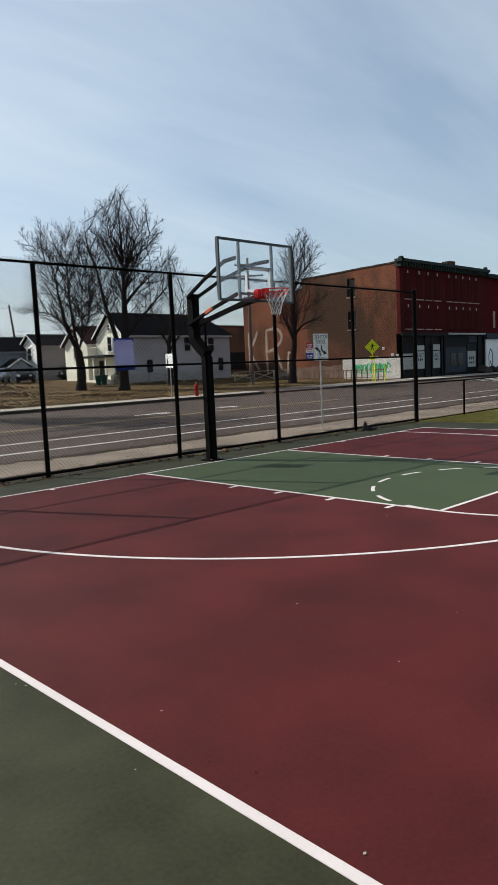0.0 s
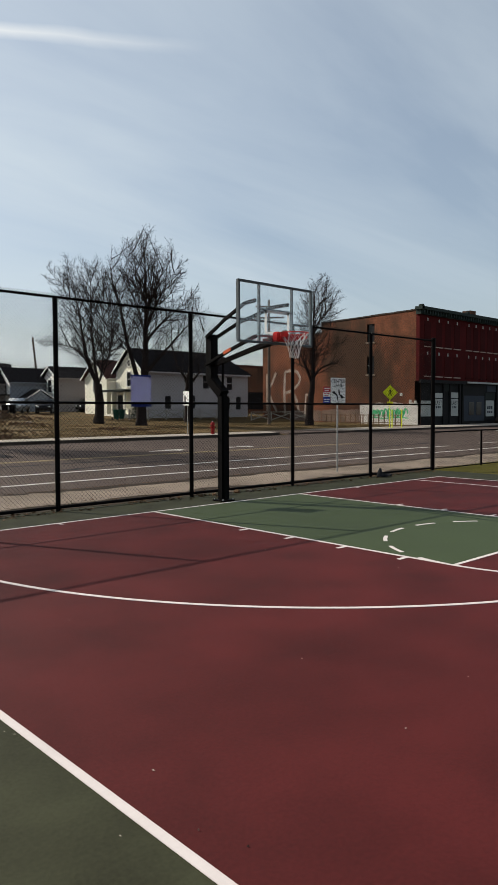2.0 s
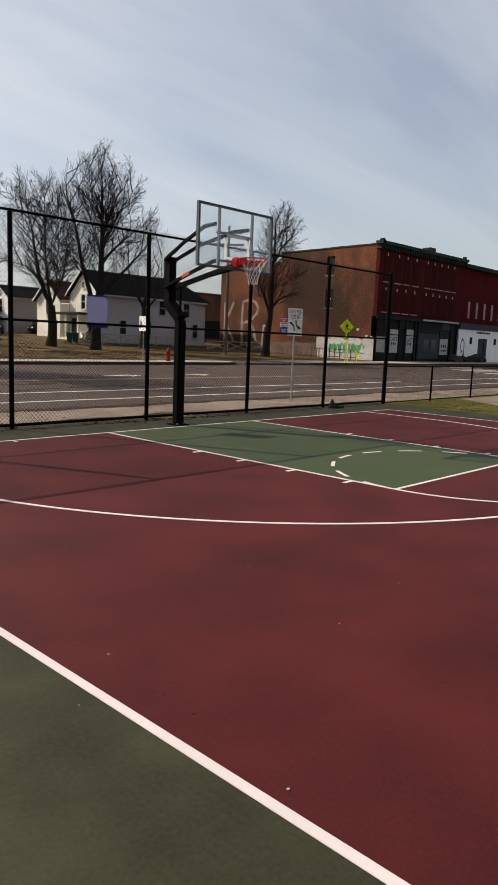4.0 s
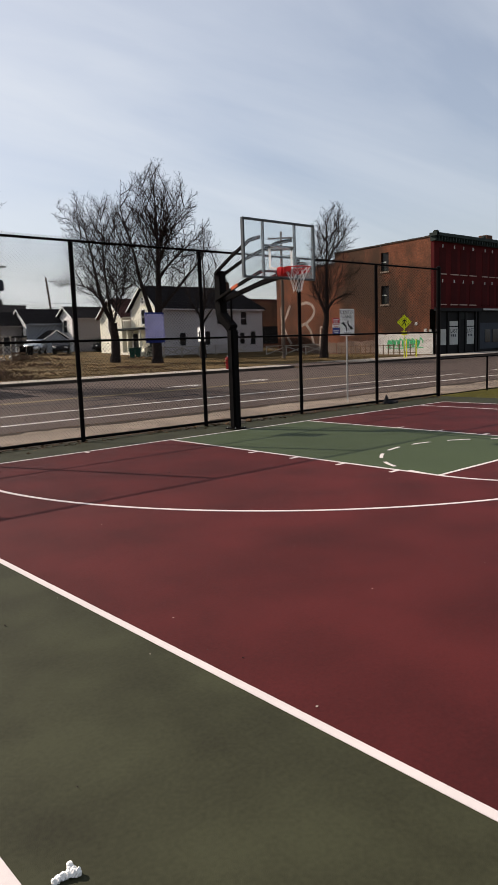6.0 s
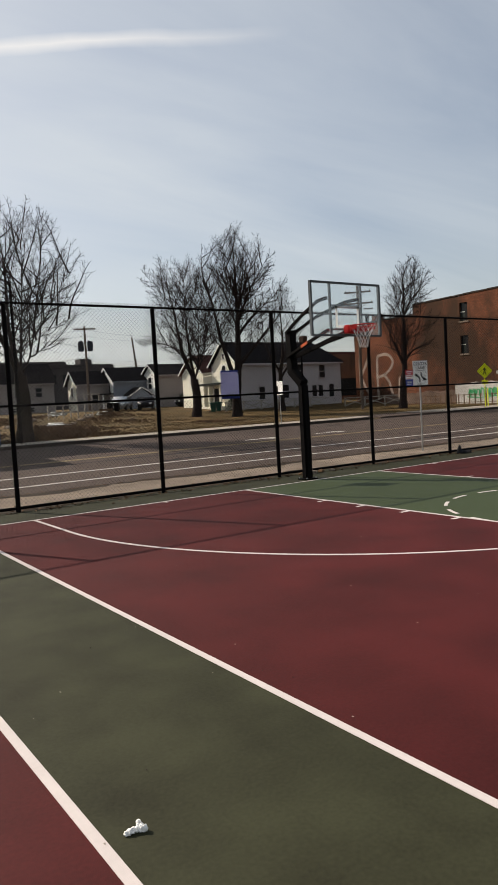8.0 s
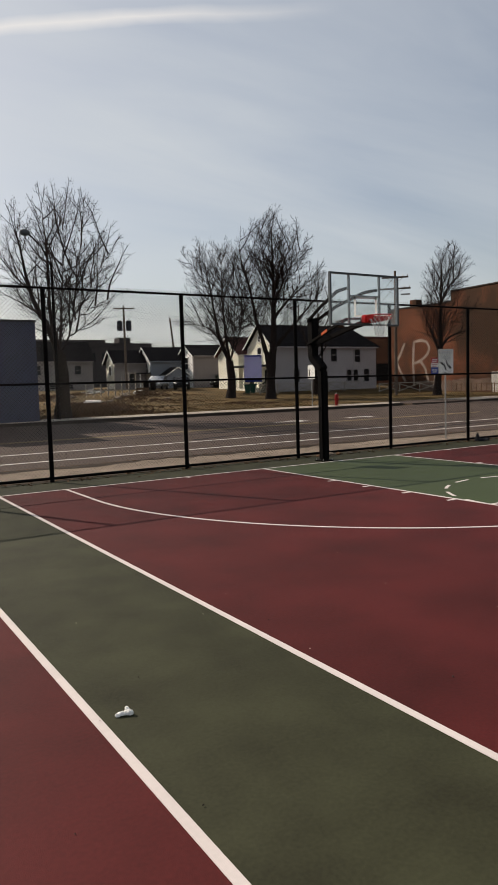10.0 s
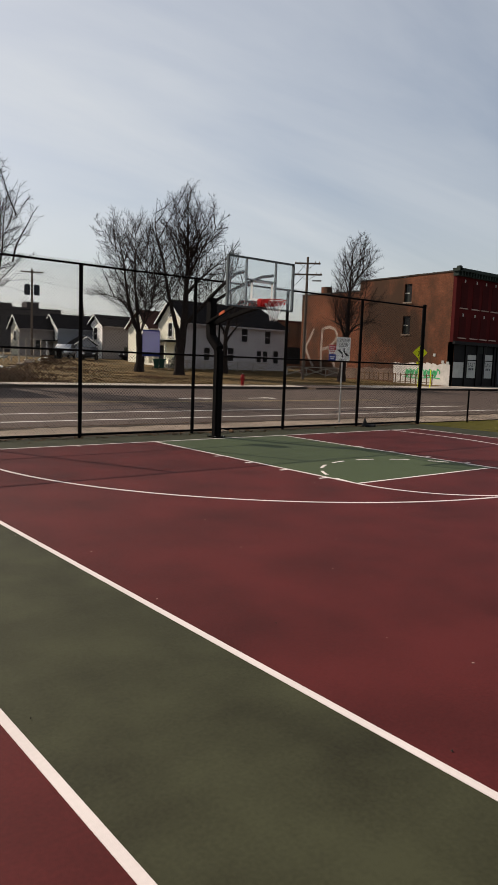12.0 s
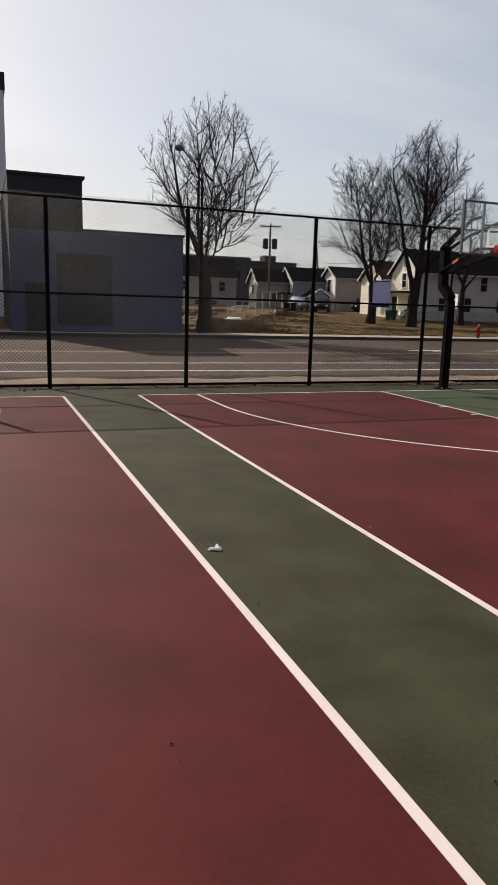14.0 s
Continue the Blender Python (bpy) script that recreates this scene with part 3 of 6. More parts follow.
def rail(x0, x1, z, r, parent, name="rail"):
    bm = bmesh.new(); tube(bm, [(x0, 0, z), (x1, 0, z)], r, 8)
    part(name, bm, BLACK, parent)


edges = POSTS + [8.70]
for a, b in zip(edges, edges[1:]):
    rail(a, b, POST_TOP, 0.024, fence, "top_rail")
    rail(a + 0.04, b - 0.04, 1.88, 0.022, fence, "mid_rail")
    rail(a + 0.04, b - 0.04, 0.07, 0.028, fence, "bottom_rail")


def chain_link(x0, x1, z0, z1, parent, pitch=0.075, r=0.003):
    """Woven wire as two crossing sets of slanting wires, with knuckled ends above the top rail."""
    verts, faces = [], []
    h = z1 - z0
    n = int((x1 - x0 + h) / pitch)
    for s in (-1, 1):
        for i in range(n + 1):
            a = x0 - h + i * pitch if s > 0 else x0 + i * pitch
            lo, hi = 0.0, h
            if s > 0:
                lo, hi = max(0.0, x0 - a), min(h, x1 - a)
            else:
                lo, hi = max(0.0, a - x1), min(h, a - x0)
            if hi - lo < 0.02:
                continue
            p, q = (a + s * lo, z0 + lo), (a + s * hi, z0 + hi)
            k = len(verts)
            nx, nz = -0.7071 * r, 0.7071 * r * s
            yc = s * 0.0022
            for x, z in (p, q):
                verts.extend([(x + nx, yc, z + nz), (x, yc - r, z), (x - nx, yc, z - nz), (x, yc + r, z)])
            faces.extend([(k + j, k + (j + 1) % 4, k + 4 + (j + 1) % 4, k + 4 + j) for j in range(4)])
    me = bpy.data.meshes.new("wire_mesh")
    me.from_pydata(verts, [], faces)
    me.materials.append(WIRE)
    for p in me.polygons:
        p.use_smooth = True
    ob = new("wire_mesh", me)
    ob.parent, ob.location = parent, (0, 0.03, 0)
    return tagged(ob, "black vinyl-coated diamond wire mesh", kind="stuff")


chain_link(-20.2, 8.66, 0.06, 3.75, fence)

low = thing("low_fence", (0, FY, 0), "low black chain-link fence along the grass", "fence")
LOWP = [11.45, 14.25, 17.1, 19.95, 22.8]
for x in LOWP:
    fence_post(x, 0.03, 1.06, low)
for a, b in zip([8.72] + LOWP, LOWP):
    rail(a, b, 1.09, 0.021, low, "top_rail")
    rail(a, b, 0.03, 0.014, low, "bottom_rail")
chain_link(8.74, 22.8, 0.0, 1.11, low)

# ---- the hoop ----
hoop = thing("basketball_hoop", (0, 0.25, 0), "black gooseneck basketball hoop with clear backboard and white net", "basketball hoop")
bm = bmesh.new()
box(bm, (0, 0, 1.02), (0.185, 0.185, 2.04), 0, 0.035)
part("post_pad", bm, PAD, hoop, "black padded square post")
bm = bmesh.new()
box(bm, (0, 0, 0.012), (0.31, 0.31, 0.024), 0, 0.004)
base = part("base_plate", bm, BLACK, hoop)
for sx in (-1, 1):
    for sy in (-1, 1):
        b = bmesh.new(); tube(b, [(sx * 0.125, sy * 0.125, 0.02), (sx * 0.125, sy * 0.125, 0.045)], 0.012, 6)
        part("bolt", b, GALV, base)
bm = bmesh.new()
beam(bm, (0, -0.03, 2.02), (0, 0.34, 2.34), 0.19, 0.19, 0.02)
part("offset_neck", bm, BLACK, hoop)
bm = bmesh.new()
box(bm, (0, 0.33, 2.74), (0.17, 0.2, 0.92), 0, 0.02)
part("upper_post", bm, PAD, hoop)
BY = -1.19 - 0.25      # the board's face, from the post


def arm(name, pts, w=0.05, h=0.062, lab=""):
    bm = bmesh.new()
    for a, b in zip(pts, pts[1:]):
        beam(bm, a, b, w, h, 0.008)
    return part(name, bm, BLACK, hoop, lab)


for s in (-1, 1):
    arm("upper_arm", [(s * 0.11, 0.36, 3.14), (s * 0.2, -0.25, 3.4), (s * 0.36, -1.0, 3.62), (s * 0.41, BY + 0.1, 3.63)])
    arm("lower_arm", [(s * 0.12, 0.36, 2.62), (s * 0.24, -0.5, 2.85), (s * 0.4, BY + 0.1, 3.02)])
arm("brace", [(0, 0.3, 2.6), (0, -0.7, 2.82), (0, BY + 0.08, 2.96)], 0.06, 0.09)
bm = bmesh.new(); beam(bm, (-0.236, -0.28, 2.79), (-0.276, -0.53, 2.857), 0.012, 0.06)
part("warning_sticker", bm, ORANGE, hoop, "faded orange warning sticker")
bm = bmesh.new(); tube(bm, [(0, 0.02, 2.0), (0, 0.0, 2.72)], 0.022, 10)
part("lift_rod", bm, BLACK, hoop)

BW, BZ0, BZ1 = 0.915, 2.885, 3.925
bm = bmesh.new()
f = 0.036
span(bm, -BW, BW, BY - 0.02, BY + 0.04, BZ1 - f, BZ1, 0.005)
span(bm, -BW, BW, BY - 0.02, BY + 0.04, BZ0, BZ0 + f, 0.005)
for s in (-1, 1):
    span(bm, s * (BW - f / 2) - f / 2, s * (BW - f / 2) + f / 2, BY - 0.02, BY + 0.04, BZ0 + f, BZ1 - f)
frame_ob = part("board_frame", bm, GREY_STEEL, hoop, "grey steel backboard frame")
for s in (-1, 1):
    b = bmesh.new(); span(b, s * 0.405 - 0.018, s * 0.405 + 0.018, BY + 0.003, BY + 0.045, BZ0 + f, BZ1 - f)
    part("mullion", b, GREY_STEEL, frame_ob)
for z in (3.02, 3.475):
    b = bmesh.new(); span(b, -0.38, 0.38, BY + 0.003, BY + 0.045, z - 0.018, z + 0.018)
    part("cross_bar", b, GREY_STEEL, frame_ob)
bm = bmesh.new(); span(bm, -BW + f, BW - f, BY - 0.012, BY - 0.002, BZ0 + f, BZ1 - f)
pane = part("acrylic_panel", bm, ACRYLIC, hoop, "clear scuffed acrylic panel")
bm = bmesh.new()
t = 0.05
for x in (-0.28, 0.28):
    span(bm, x - t / 2, x + t / 2, BY - 0.017, BY - 0.0135, 3.05, 3.46)
span(bm, -0.305, 0.305, BY - 0.017, BY - 0.0135, 3.42, 3.465)
span(bm, -0.255, 0.255, BY - 0.017, BY - 0.0135, 3.05, 3.09)
part("target_square", bm, TARGET, pane, "worn white target square")

RC = Vector((0, -1.62 - 0.25, 3.05))
bm = bmesh.new()
pts = [RC + Vector((0.237 * math.cos(a), 0.237 * math.sin(a), 0)) for a in np.linspace(0, 2 * math.pi, 29)]
tube(bm, pts, 0.011, 8, caps=False)
rim = part("rim", bm, RIM_RED, hoop, "red steel rim", smooth=True)
bm = bmesh.new()
rows = []
for i in range(25):      # skirt below the rear half of the rim
    a = math.pi * (-0.1 + 1.2 * i / 24)
    q = RC + Vector((0.25 * math.cos(a), 0.25 * math.sin(a), 0))
    rows.append((bm.verts.new(q + Vector((0, 0, 0.012))), bm.verts.new(q + Vector((0, 0, -0.075 - 0.045 * max(0.0, math.sin(a)))))))
for (a, b), (c, d) in zip(rows, rows[1:]):
    bm.faces.new((a, b, d, c))
bmesh.ops.solidify(bm, geom=list(bm.faces), thickness=0.006)
part("rim_skirt", bm, RIM_RED, rim)
bm = bmesh.new()
box(bm, (0, BY - 0.095, 3.01), (0.27, 0.15, 0.16), 0, 0.02)
part("rim_bracket", bm, RIM_RED, rim)


def net_mesh():
    bm = bmesh.new()
    n, lv = 12, 7
    rad = [0.235, 0.195, 0.152, 0.12, 0.098, 0.084, 0.078]
    zz = [0.0, -0.075, -0.15, -0.225, -0.3, -0.36, -0.42]

    def node(i, k):
        a = 2 * math.pi * (i + 0.5 * (k % 2)) / n
        return RC + Vector((rad[k] * math.cos(a), rad[k] * math.sin(a), zz[k] - 0.012 * math.sin(3 * a)))
    for k in range(lv - 1):
        for i in range(n):
            o = (0, -1) if k % 2 == 0 else (0, 1)
            for d in o:
                tube(bm, [node(i, k), node(i + d, k + 1)], 0.0042, 3, caps=False)
    return bm


part("net", net_mesh(), NET, hoop, "white cord net")

# ---- things by the fence ----
sign = thing("fence_sign", (-1.215, FY, 0), "lilac and blue notice sheet tied to the chain-link fence", "sign")
bm = bmesh.new(); box(bm, (0, 0.052, 2.11), (0.46, 0.006, 0.6), 0, 0.002)
sheet = part("sheet", bm, LILAC, sign)
bm = bmesh.new()
for row in range(10):
    for col in range(7 - row % 2):
        c = bmesh.ops.create_circle(bm, cap_ends=True, segments=8, radius=0.028, matrix=pose(-0.198 + 0.066 * (col + 0.5 * (row % 2)), 0.048, 1.905 + 0.0505 * row, 90, 0, 0))
part("printed_dots", bm, TARGET, sheet, "white dots printed on the sheet")
bm = bmesh.new(); box(bm, (0, 0.0455, 1.845), (0.46, 0.003, 0.07))
part("lower_band", bm, SIGNBLUE, sheet)
bm = bmesh.new(); box(bm, (0, 0.0455, 2.395), (0.46, 0.003, 0.03))
part("upper_band", bm, SIGNBLUE, sheet)
for sx in (-1, 1):
    for z in (1.86, 2.36):
        b = bmesh.new(); tube(b, [(sx * 0.2, 0.02, z), (sx * 0.2, 0.056, z)], 0.008, 6)
        part("tie", b, BLACK, sign)


def litter_clump(at, r, label, material, seed, name="debris"):
    rnd = random.Random(seed)
    bm = bmesh.new()
    bmesh.ops.create_icosphere(bm, subdivisions=2, radius=r)
    for v in bm.verts:
        k = noise.noise(v.co * (2.2 / r) + Vector((seed, 0, 0)))
        v.co *= 1 + 0.55 * k
        v.co.z = max(v.co.z * 0.62, -0.3 * r)
    zmin = min(v.co.z for v in bm.verts)
    for v in bm.verts:
        v.co += Vector((at[0], at[1], at[2] - zmin - 0.002))
    return tagged(mesh_ob(name, bm, material), label, "litter")


# a twisted paper tissue between the two courts
bm = bmesh.new()
for (dx, dy, dz), r in (((-0.06, -0.02, 0.016), 0.024), ((-0.03, 0.0, 0.02), 0.026), ((0.0, 0.01, 0.022), 0.026), ((0.03, 0.02, 0.026), 0.03), ((0.055, 0.015, 0.024), 0.025),
                        ((0.01, 0.035, 0.034), 0.022), ((0.005, 0.05, 0.05), 0.02), ((-0.08, -0.03, 0.014), 0.017)):
    bmesh.ops.create_icosphere(bm, subdivisions=3, radius=r, matrix=Matrix.Translation((dx, dy, dz)))
for v in bm.verts:
    v.co += noise.noise_vector(v.co * 55) * 0.011
    v.co.z = max(v.co.z, 0.003)
tissue = mesh_ob("crumpled_tissue", bm, PAPER)
tissue.matrix_world = pose(-8.405, -8.73, 0.0, 0, 0, -35) @ Matrix.Diagonal((0.53, 0.53, 0.56, 1))
tagged(tissue, "crumpled white paper tissue on the green strip", "tissue")

litter_clump((6.05, 0.93, 0), 0.1, "dark crumpled rag against the fence foot", BLACKCLOTH, 3, "rag")
litter_clump((6.3, 0.95, 0), 0.085, "dark crumpled rag against the fence foot", BLACKCLOTH, 5, "rag")
cone = bmesh.new()
tube(cone, [(5.99, 1.0, 0), (5.99, 1.0, 0.16), (5.99, 1.0, 0.24)], [0.09, 0.05, 0.012], 7)
tagged(mesh_ob("crumpled_bag", cone, BLACKCLOTH), "small dark crumpled bag by the fence post", "bag")
for i, (x, r) in enumerate(((0.75, 0.1), (1.05, 0.075), (1.35, 0.07), (0.42, 0.05))):
    litter_clump((x, 0.98 + 0.05 * (i % 2), 0), r, "heap of dead leaves and rubbish at the fence foot", LEAFLITTER if i % 2 else CONCRETE, 11 + i, "leaf_heap")

# leaves and twigs blown along the foot of the fence
verts, faces = [], []
rnd = random.Random(5)
for i in range(5200):
    x = rnd.uniform(-12, 14)
    y = FY + rnd.gauss(0.0, 0.16) if i % 4 == 0 else rnd.uniform(2.3, 4.1) if i % 4 == 1 else 7.15 + rnd.gauss(0, 0.16) if i % 4 == 2 else rnd.gauss(4.1, 0.35)
    if y < 1.45:
        z = 0.004
    elif y < 2.35:
        z = level(y) + 0.02
    elif y < 4.0:
        z = -0.345
    elif y < 7.0:
        z = -0.362
    elif y < 7.22:
        z = -0.38
    else:
        z = road_z(y) + 0.005
    if x > 8.6 and y < 2.4:
        continue
    s, a = rnd.uniform(0.012, 0.05), rnd.uniform(0, 6.28)
    c, d = math.cos(a) * s, math.sin(a) * s
    k = len(verts)
    verts.extend([(x + c, y + d, z), (x - d * 0.5, y + c * 0.5, z + s * 0.6), (x - c, y - d, z + 0.003), (x + d * 0.5, y - c * 0.5, z + s * 0.2)])
    faces.append((k, k + 1, k + 2, k + 3))
me = bpy.data.meshes.new("leaf_litter"); me.from_pydata(verts, [], faces); me.materials.append(LEAFLITTER)
tagged(new("leaf_litter", me), "brown dead leaves along the foot of the fence", "leaves", kind="stuff")

# grass blades on the side lawn
verts, faces = [], []
for i in range(26000):
    x, y = rnd.uniform(8.8, 20), rnd.uniform(-7, 1.6)
    if rnd.random() < 0.35 and noise.noise(Vector((x * 0.7, y * 0.7, 0))) < 0:
        continue
    if y < -2.1 + (x - 10.9) * 1.28:
        continue
    h, a = rnd.uniform(0.02, 0.06), rnd.uniform(0, 6.28)
    c, d = math.cos(a) * 0.006, math.sin(a) * 0.006
    k = len(verts)
    lx, ly = rnd.gauss(0, 0.02), rnd.gauss(0, 0.02)
    verts.extend([(x - c, y - d, -0.022), (x + c, y + d, -0.022), (x + lx, y + ly, -0.02 + h)])
    faces.append((k, k + 1, k + 2))
me = bpy.data.meshes.new("grass"); me.from_pydata(verts, [], faces); me.materials.append(BLADE)
tagged(new("grass", me), "short yellow-green grass blades", "grass", kind="stuff")

# small specks of grit on the court
verts, faces = [], []
for i in range(60):
    x, y = rnd.uniform(-10, 4), rnd.uniform(-11.5, -1)
    s, a = rnd.uniform(0.004, 0.011), rnd.uniform(0, 6.28)
    c, d = math.cos(a) * s, math.sin(a) * s
    k = len(verts)
    verts.extend([(x + c, y + d, 0.006), (x - d * 0.5, y + c * 0.5, 0.006), (x - c, y - d, 0.006), (x + d * 0.5, y - c * 0.5, 0.006), (x, y, 0.006 + s)])
    faces.extend([(k, k + 1, k + 4), (k + 1, k + 2, k + 4), (k + 2, k + 3, k + 4), (k + 3, k, k + 4)])
me = bpy.data.meshes.new("grit"); me.from_pydata(verts, [], faces); me.materials.append(KERB)
tagged(new("grit", me), "scattered grit and dry leaf scraps on the court", "grit", kind="stuff")


# pale flakes of paint and paper on the court
verts, faces = [], []
rnd = random.Random(12)
for i in range(70):
    x, y = rnd.uniform(-10.5, 4), rnd.uniform(-12, -1.5)
    s, a = rnd.uniform(0.004, 0.012), rnd.uniform(0, 6.28)
    c, d = math.cos(a) * s, math.sin(a) * s
    k = len(verts)
    verts.extend([(x + c, y + d, 0.0062), (x - d * 0.6, y + c * 0.6, 0.008), (x - c * 0.8, y - d, 0.0062), (x + d * 0.5, y - c * 0.7, 0.0075)])
    faces.append((k, k + 1, k + 2, k + 3))
me = bpy.data.meshes.new("paint_flakes"); me.from_pydata(verts, [], faces); me.materials.append(PALE)
tagged(new("paint_flakes", me), "small pale flakes scattered on the court", "flakes", kind="stuff")

# dead grass on the far lawn
rnd = random.Random(77)
verts, faces = [], []
while len(faces) < 36000:
    x, y = rnd.uniform(-2, 48), 27.3 + 26 * rnd.random() ** 1.3
    if 26.5 < x < 35 and y < 34:
        continue
    if noise.noise(Vector((x * 0.35, y * 0.35, 3.0))) < rnd.uniform(-0.5, 0.35):
        continue
    z = level(y) - 0.03
    for _ in range(3):
        a, w, h = rnd.uniform(0, 6.28), rnd.uniform(0.03, 0.09), rnd.uniform(0.02, 0.065)
        dx, dy = math.cos(a) * w, math.sin(a) * w
        k = len(verts)
        verts.extend([(x - dx, y - dy, z), (x + dx, y + dy, z), (x + rnd.uniform(-0.1, 0.1), y + rnd.uniform(-0.1, 0.1), z + h)])
        faces.append((k, k + 1, k + 2))
me = bpy.data.meshes.new("dead_grass"); me.from_pydata(verts, [], faces); me.materials.append(LAWN)
tagged(new("dead_grass", me), "tufts of dead brown grass on the lawn", "grass", kind="stuff")


# ---- signs and street things ----
def bars(parent, material, x0, x1, z, h, y, n=1, gap=0.5, name="text_bar", seed=1):
    """Plain bars in place of writing that cannot be read."""
    rnd = random.Random(seed)
    x = x0
    while x < x1 - 1e-6:
        w = min(rnd.uniform(2.0, 4.5) * h, x1 - x)
        b = bmesh.new(); span(b, x, x + w, y - 0.002, y, z - h / 2, z + h / 2)
        part(name, b, material, parent)
        x += w + gap * h


lane_sign = thing("road_sign", (9.6, 5.45, -0.37), "white centre-lane turn sign on a thin steel post", "road sign", rz=-14)
bm = bmesh.new(); tube(bm, [(0, 0, -0.1), (0, 0, 3.14)], 0.028, 8)
part("signpost", bm, GALV, lane_sign)
bm = bmesh.new(); box(bm, (0, -0.04, 2.73), (0.61, 0.006, 0.91), 0, 0.0025)
face = part("sign_face", bm, SIGNWHITE, lane_sign)
letters("CENTER", 0.155, SIGNBLACK, face, Matrix.Translation((0, -0.0455, 3.07)) @ FRONT)
letters("LANE", 0.155, SIGNBLACK, face, Matrix.Translation((0, -0.0455, 2.93)) @ FRONT)
letters("ONLY", 0.11, SIGNBLACK, face, Matrix.Translation((0, -0.0455, 2.345)) @ FRONT)
bm = bmesh.new(); span(bm, -0.2, 0.2, -0.047, -0.044, 2.84, 2.852)
part("rule_line", bm, SIGNBLACK, face)
for s in (-1, 1):
    bm = bmesh.new()
    c = [(0.03 * s, 2.79 if s > 0 else 2.44), (0.035 * s, 2.68 if s > 0 else 2.55), (0.07 * s, 2.6 if s > 0 else 2.62), (0.14 * s, 2.55 if s > 0 else 2.67)]
    for (xa, za), (xb, zb) in zip(c, c[1:]):
        beam(bm, (xa, -0.0455, za), (xb, -0.0455, zb), 0.003, 0.05)
    xa, za = c[-1]
    upright(bm, [(xa - 0.01 * s, za + 0.075), (xa + 0.12 * s, za - 0.035 * s), (xa - 0.03 * s, za - 0.07)], -0.047, -0.044)
    part("turn_arrow", bm, SIGNBLACK, face, "curved black arrow")

for z0, z1, m in ((2.7, 2.88, SIGNRED), (2.55, 2.7, SIGNWHITE), (2.3, 2.55, SIGNBLUE)):
    bm = bmesh.new(); span(bm, -0.6, -0.315, -0.035, -0.029, z0, z1)
    pnl = part("stop_flag", bm, m, lane_sign, "small red, white and blue flag sign")
    ink = SIGNRED if m is SIGNWHITE else SIGNWHITE
    bars(pnl, ink, -0.57, -0.35, (z0 + z1) / 2 + 0.03, 0.035, -0.0355, seed=3)
    bars(pnl, ink, -0.55, -0.38, (z0 + z1) / 2 - 0.04, 0.03, -0.0355, seed=4)
bm = bmesh.new(); beam(bm, (-0.6, -0.02, 2.6), (0.0, -0.02, 2.6), 0.012, 0.03)
part("flag_bracket", bm, GALV, lane_sign)

ped = thing("crossing_sign", (40.9, 25.8, 0.14), "fluorescent yellow-green diamond crossing sign on a post", "road sign", rz=-40)
bm = bmesh.new(); tube(bm, [(0, 0.03, -0.1), (0, 0.03, 3.6)], 0.04, 8)
part("signpost", bm, FLUO, ped, "yellow sleeved post")
d = 0.65
bm = bmesh.new(); upright(bm, [(0, 3.05 - d), (d, 3.05), (0, 3.05 + d), (-d, 3.05)], -0.04, -0.028)
face = part("diamond_face", bm, FLUO, ped)
bm = bmesh.new()
for p0, p1, w in (((0.015, 3.31), (0.015, 3.4), 0.1), ((0.0, 3.05), (0.02, 3.27), 0.11), ((0.0, 3.07), (0.12, 2.75), 0.065), ((-0.015, 3.07), (-0.15, 2.76), 0.065), ((0.02, 3.24), (0.18, 3.07), 0.05), ((0.015, 3.24), (-0.15, 3.1), 0.05)):
    beam(bm, (p0[0], -0.042, p0[1]), (p1[0], -0.042, p1[1]), 0.004, w)
part("pictogram", bm, SIGNBLACK, face, "plain black strokes")
bm = bmesh.new(); box(bm, (0, -0.034, 2.1), (0.5, 0.012, 0.32), 0, 0.004)
pl = part("arrow_plaque", bm, FLUO, ped)
bm = bmesh.new(); beam(bm, (-0.13, -0.042, 2.17), (0.1, -0.042, 2.02), 0.004, 0.055)
part("arrow_bar", bm, SIGNBLACK, pl)
for dx in (0.0, 0.85):
    b = bmesh.new(); tube(b, [(0.5 + dx, 1.2, -0.1), (0.5 + dx, 1.2, 1.6)], 0.05, 8)
    part("guard_post", b, FLUO, ped)

hyd = thing("fire_hydrant", (20.9, 25.5, 0.12), "red cast-iron fire hydrant on the pavement", "hydrant")
bm = bmesh.new()
tube(bm, [(0, 0, 0), (0, 0, 0.05), (0, 0, 0.06), (0, 0, 0.62), (0, 0, 0.66), (0, 0, 0.7), (0, 0, 0.8), (0, 0, 0.86)], [0.17, 0.17, 0.125, 0.12, 0.16, 0.15, 0.11, 0.04], 14)
part("barrel", bm, HYDRANT, hyd)
bm = bmesh.new(); tube(bm, [(0, 0, 0.86), (0, 0, 0.93)], 0.035, 6)
part("bonnet_nut", bm, SIGNWHITE, hyd)
for p in ((1, 0), (-1, 0), (0, -1)):
    bm = bmesh.new(); tube(bm, [(p[0] * 0.1, p[1] * 0.1, 0.5), (p[0] * 0.21, p[1] * 0.21, 0.5)], 0.065 if p[1] else 0.05, 8)
    part("nozzle_cap", bm, HYDRANT, hyd)
mk = thing("hydrant_marker", (18.4, 24.95, 0.125), "white upright marker plate on a thin post", "marker", rz=-95)
bm = bmesh.new(); tube(bm, [(0, 0, 0), (0, 0, 2.4)], 0.03, 6)
part("marker_post", bm, GALV, mk)
bm = bmesh.new(); box(bm, (0, -0.03, 2.35), (0.86, 0.02, 0.9), 0, 0.01)
p = part("plate", bm, SIGNWHITE, mk)
bars(p, SIGNBLACK, -0.3, -0.14, 2.3, 0.42, -0.041, seed=8)


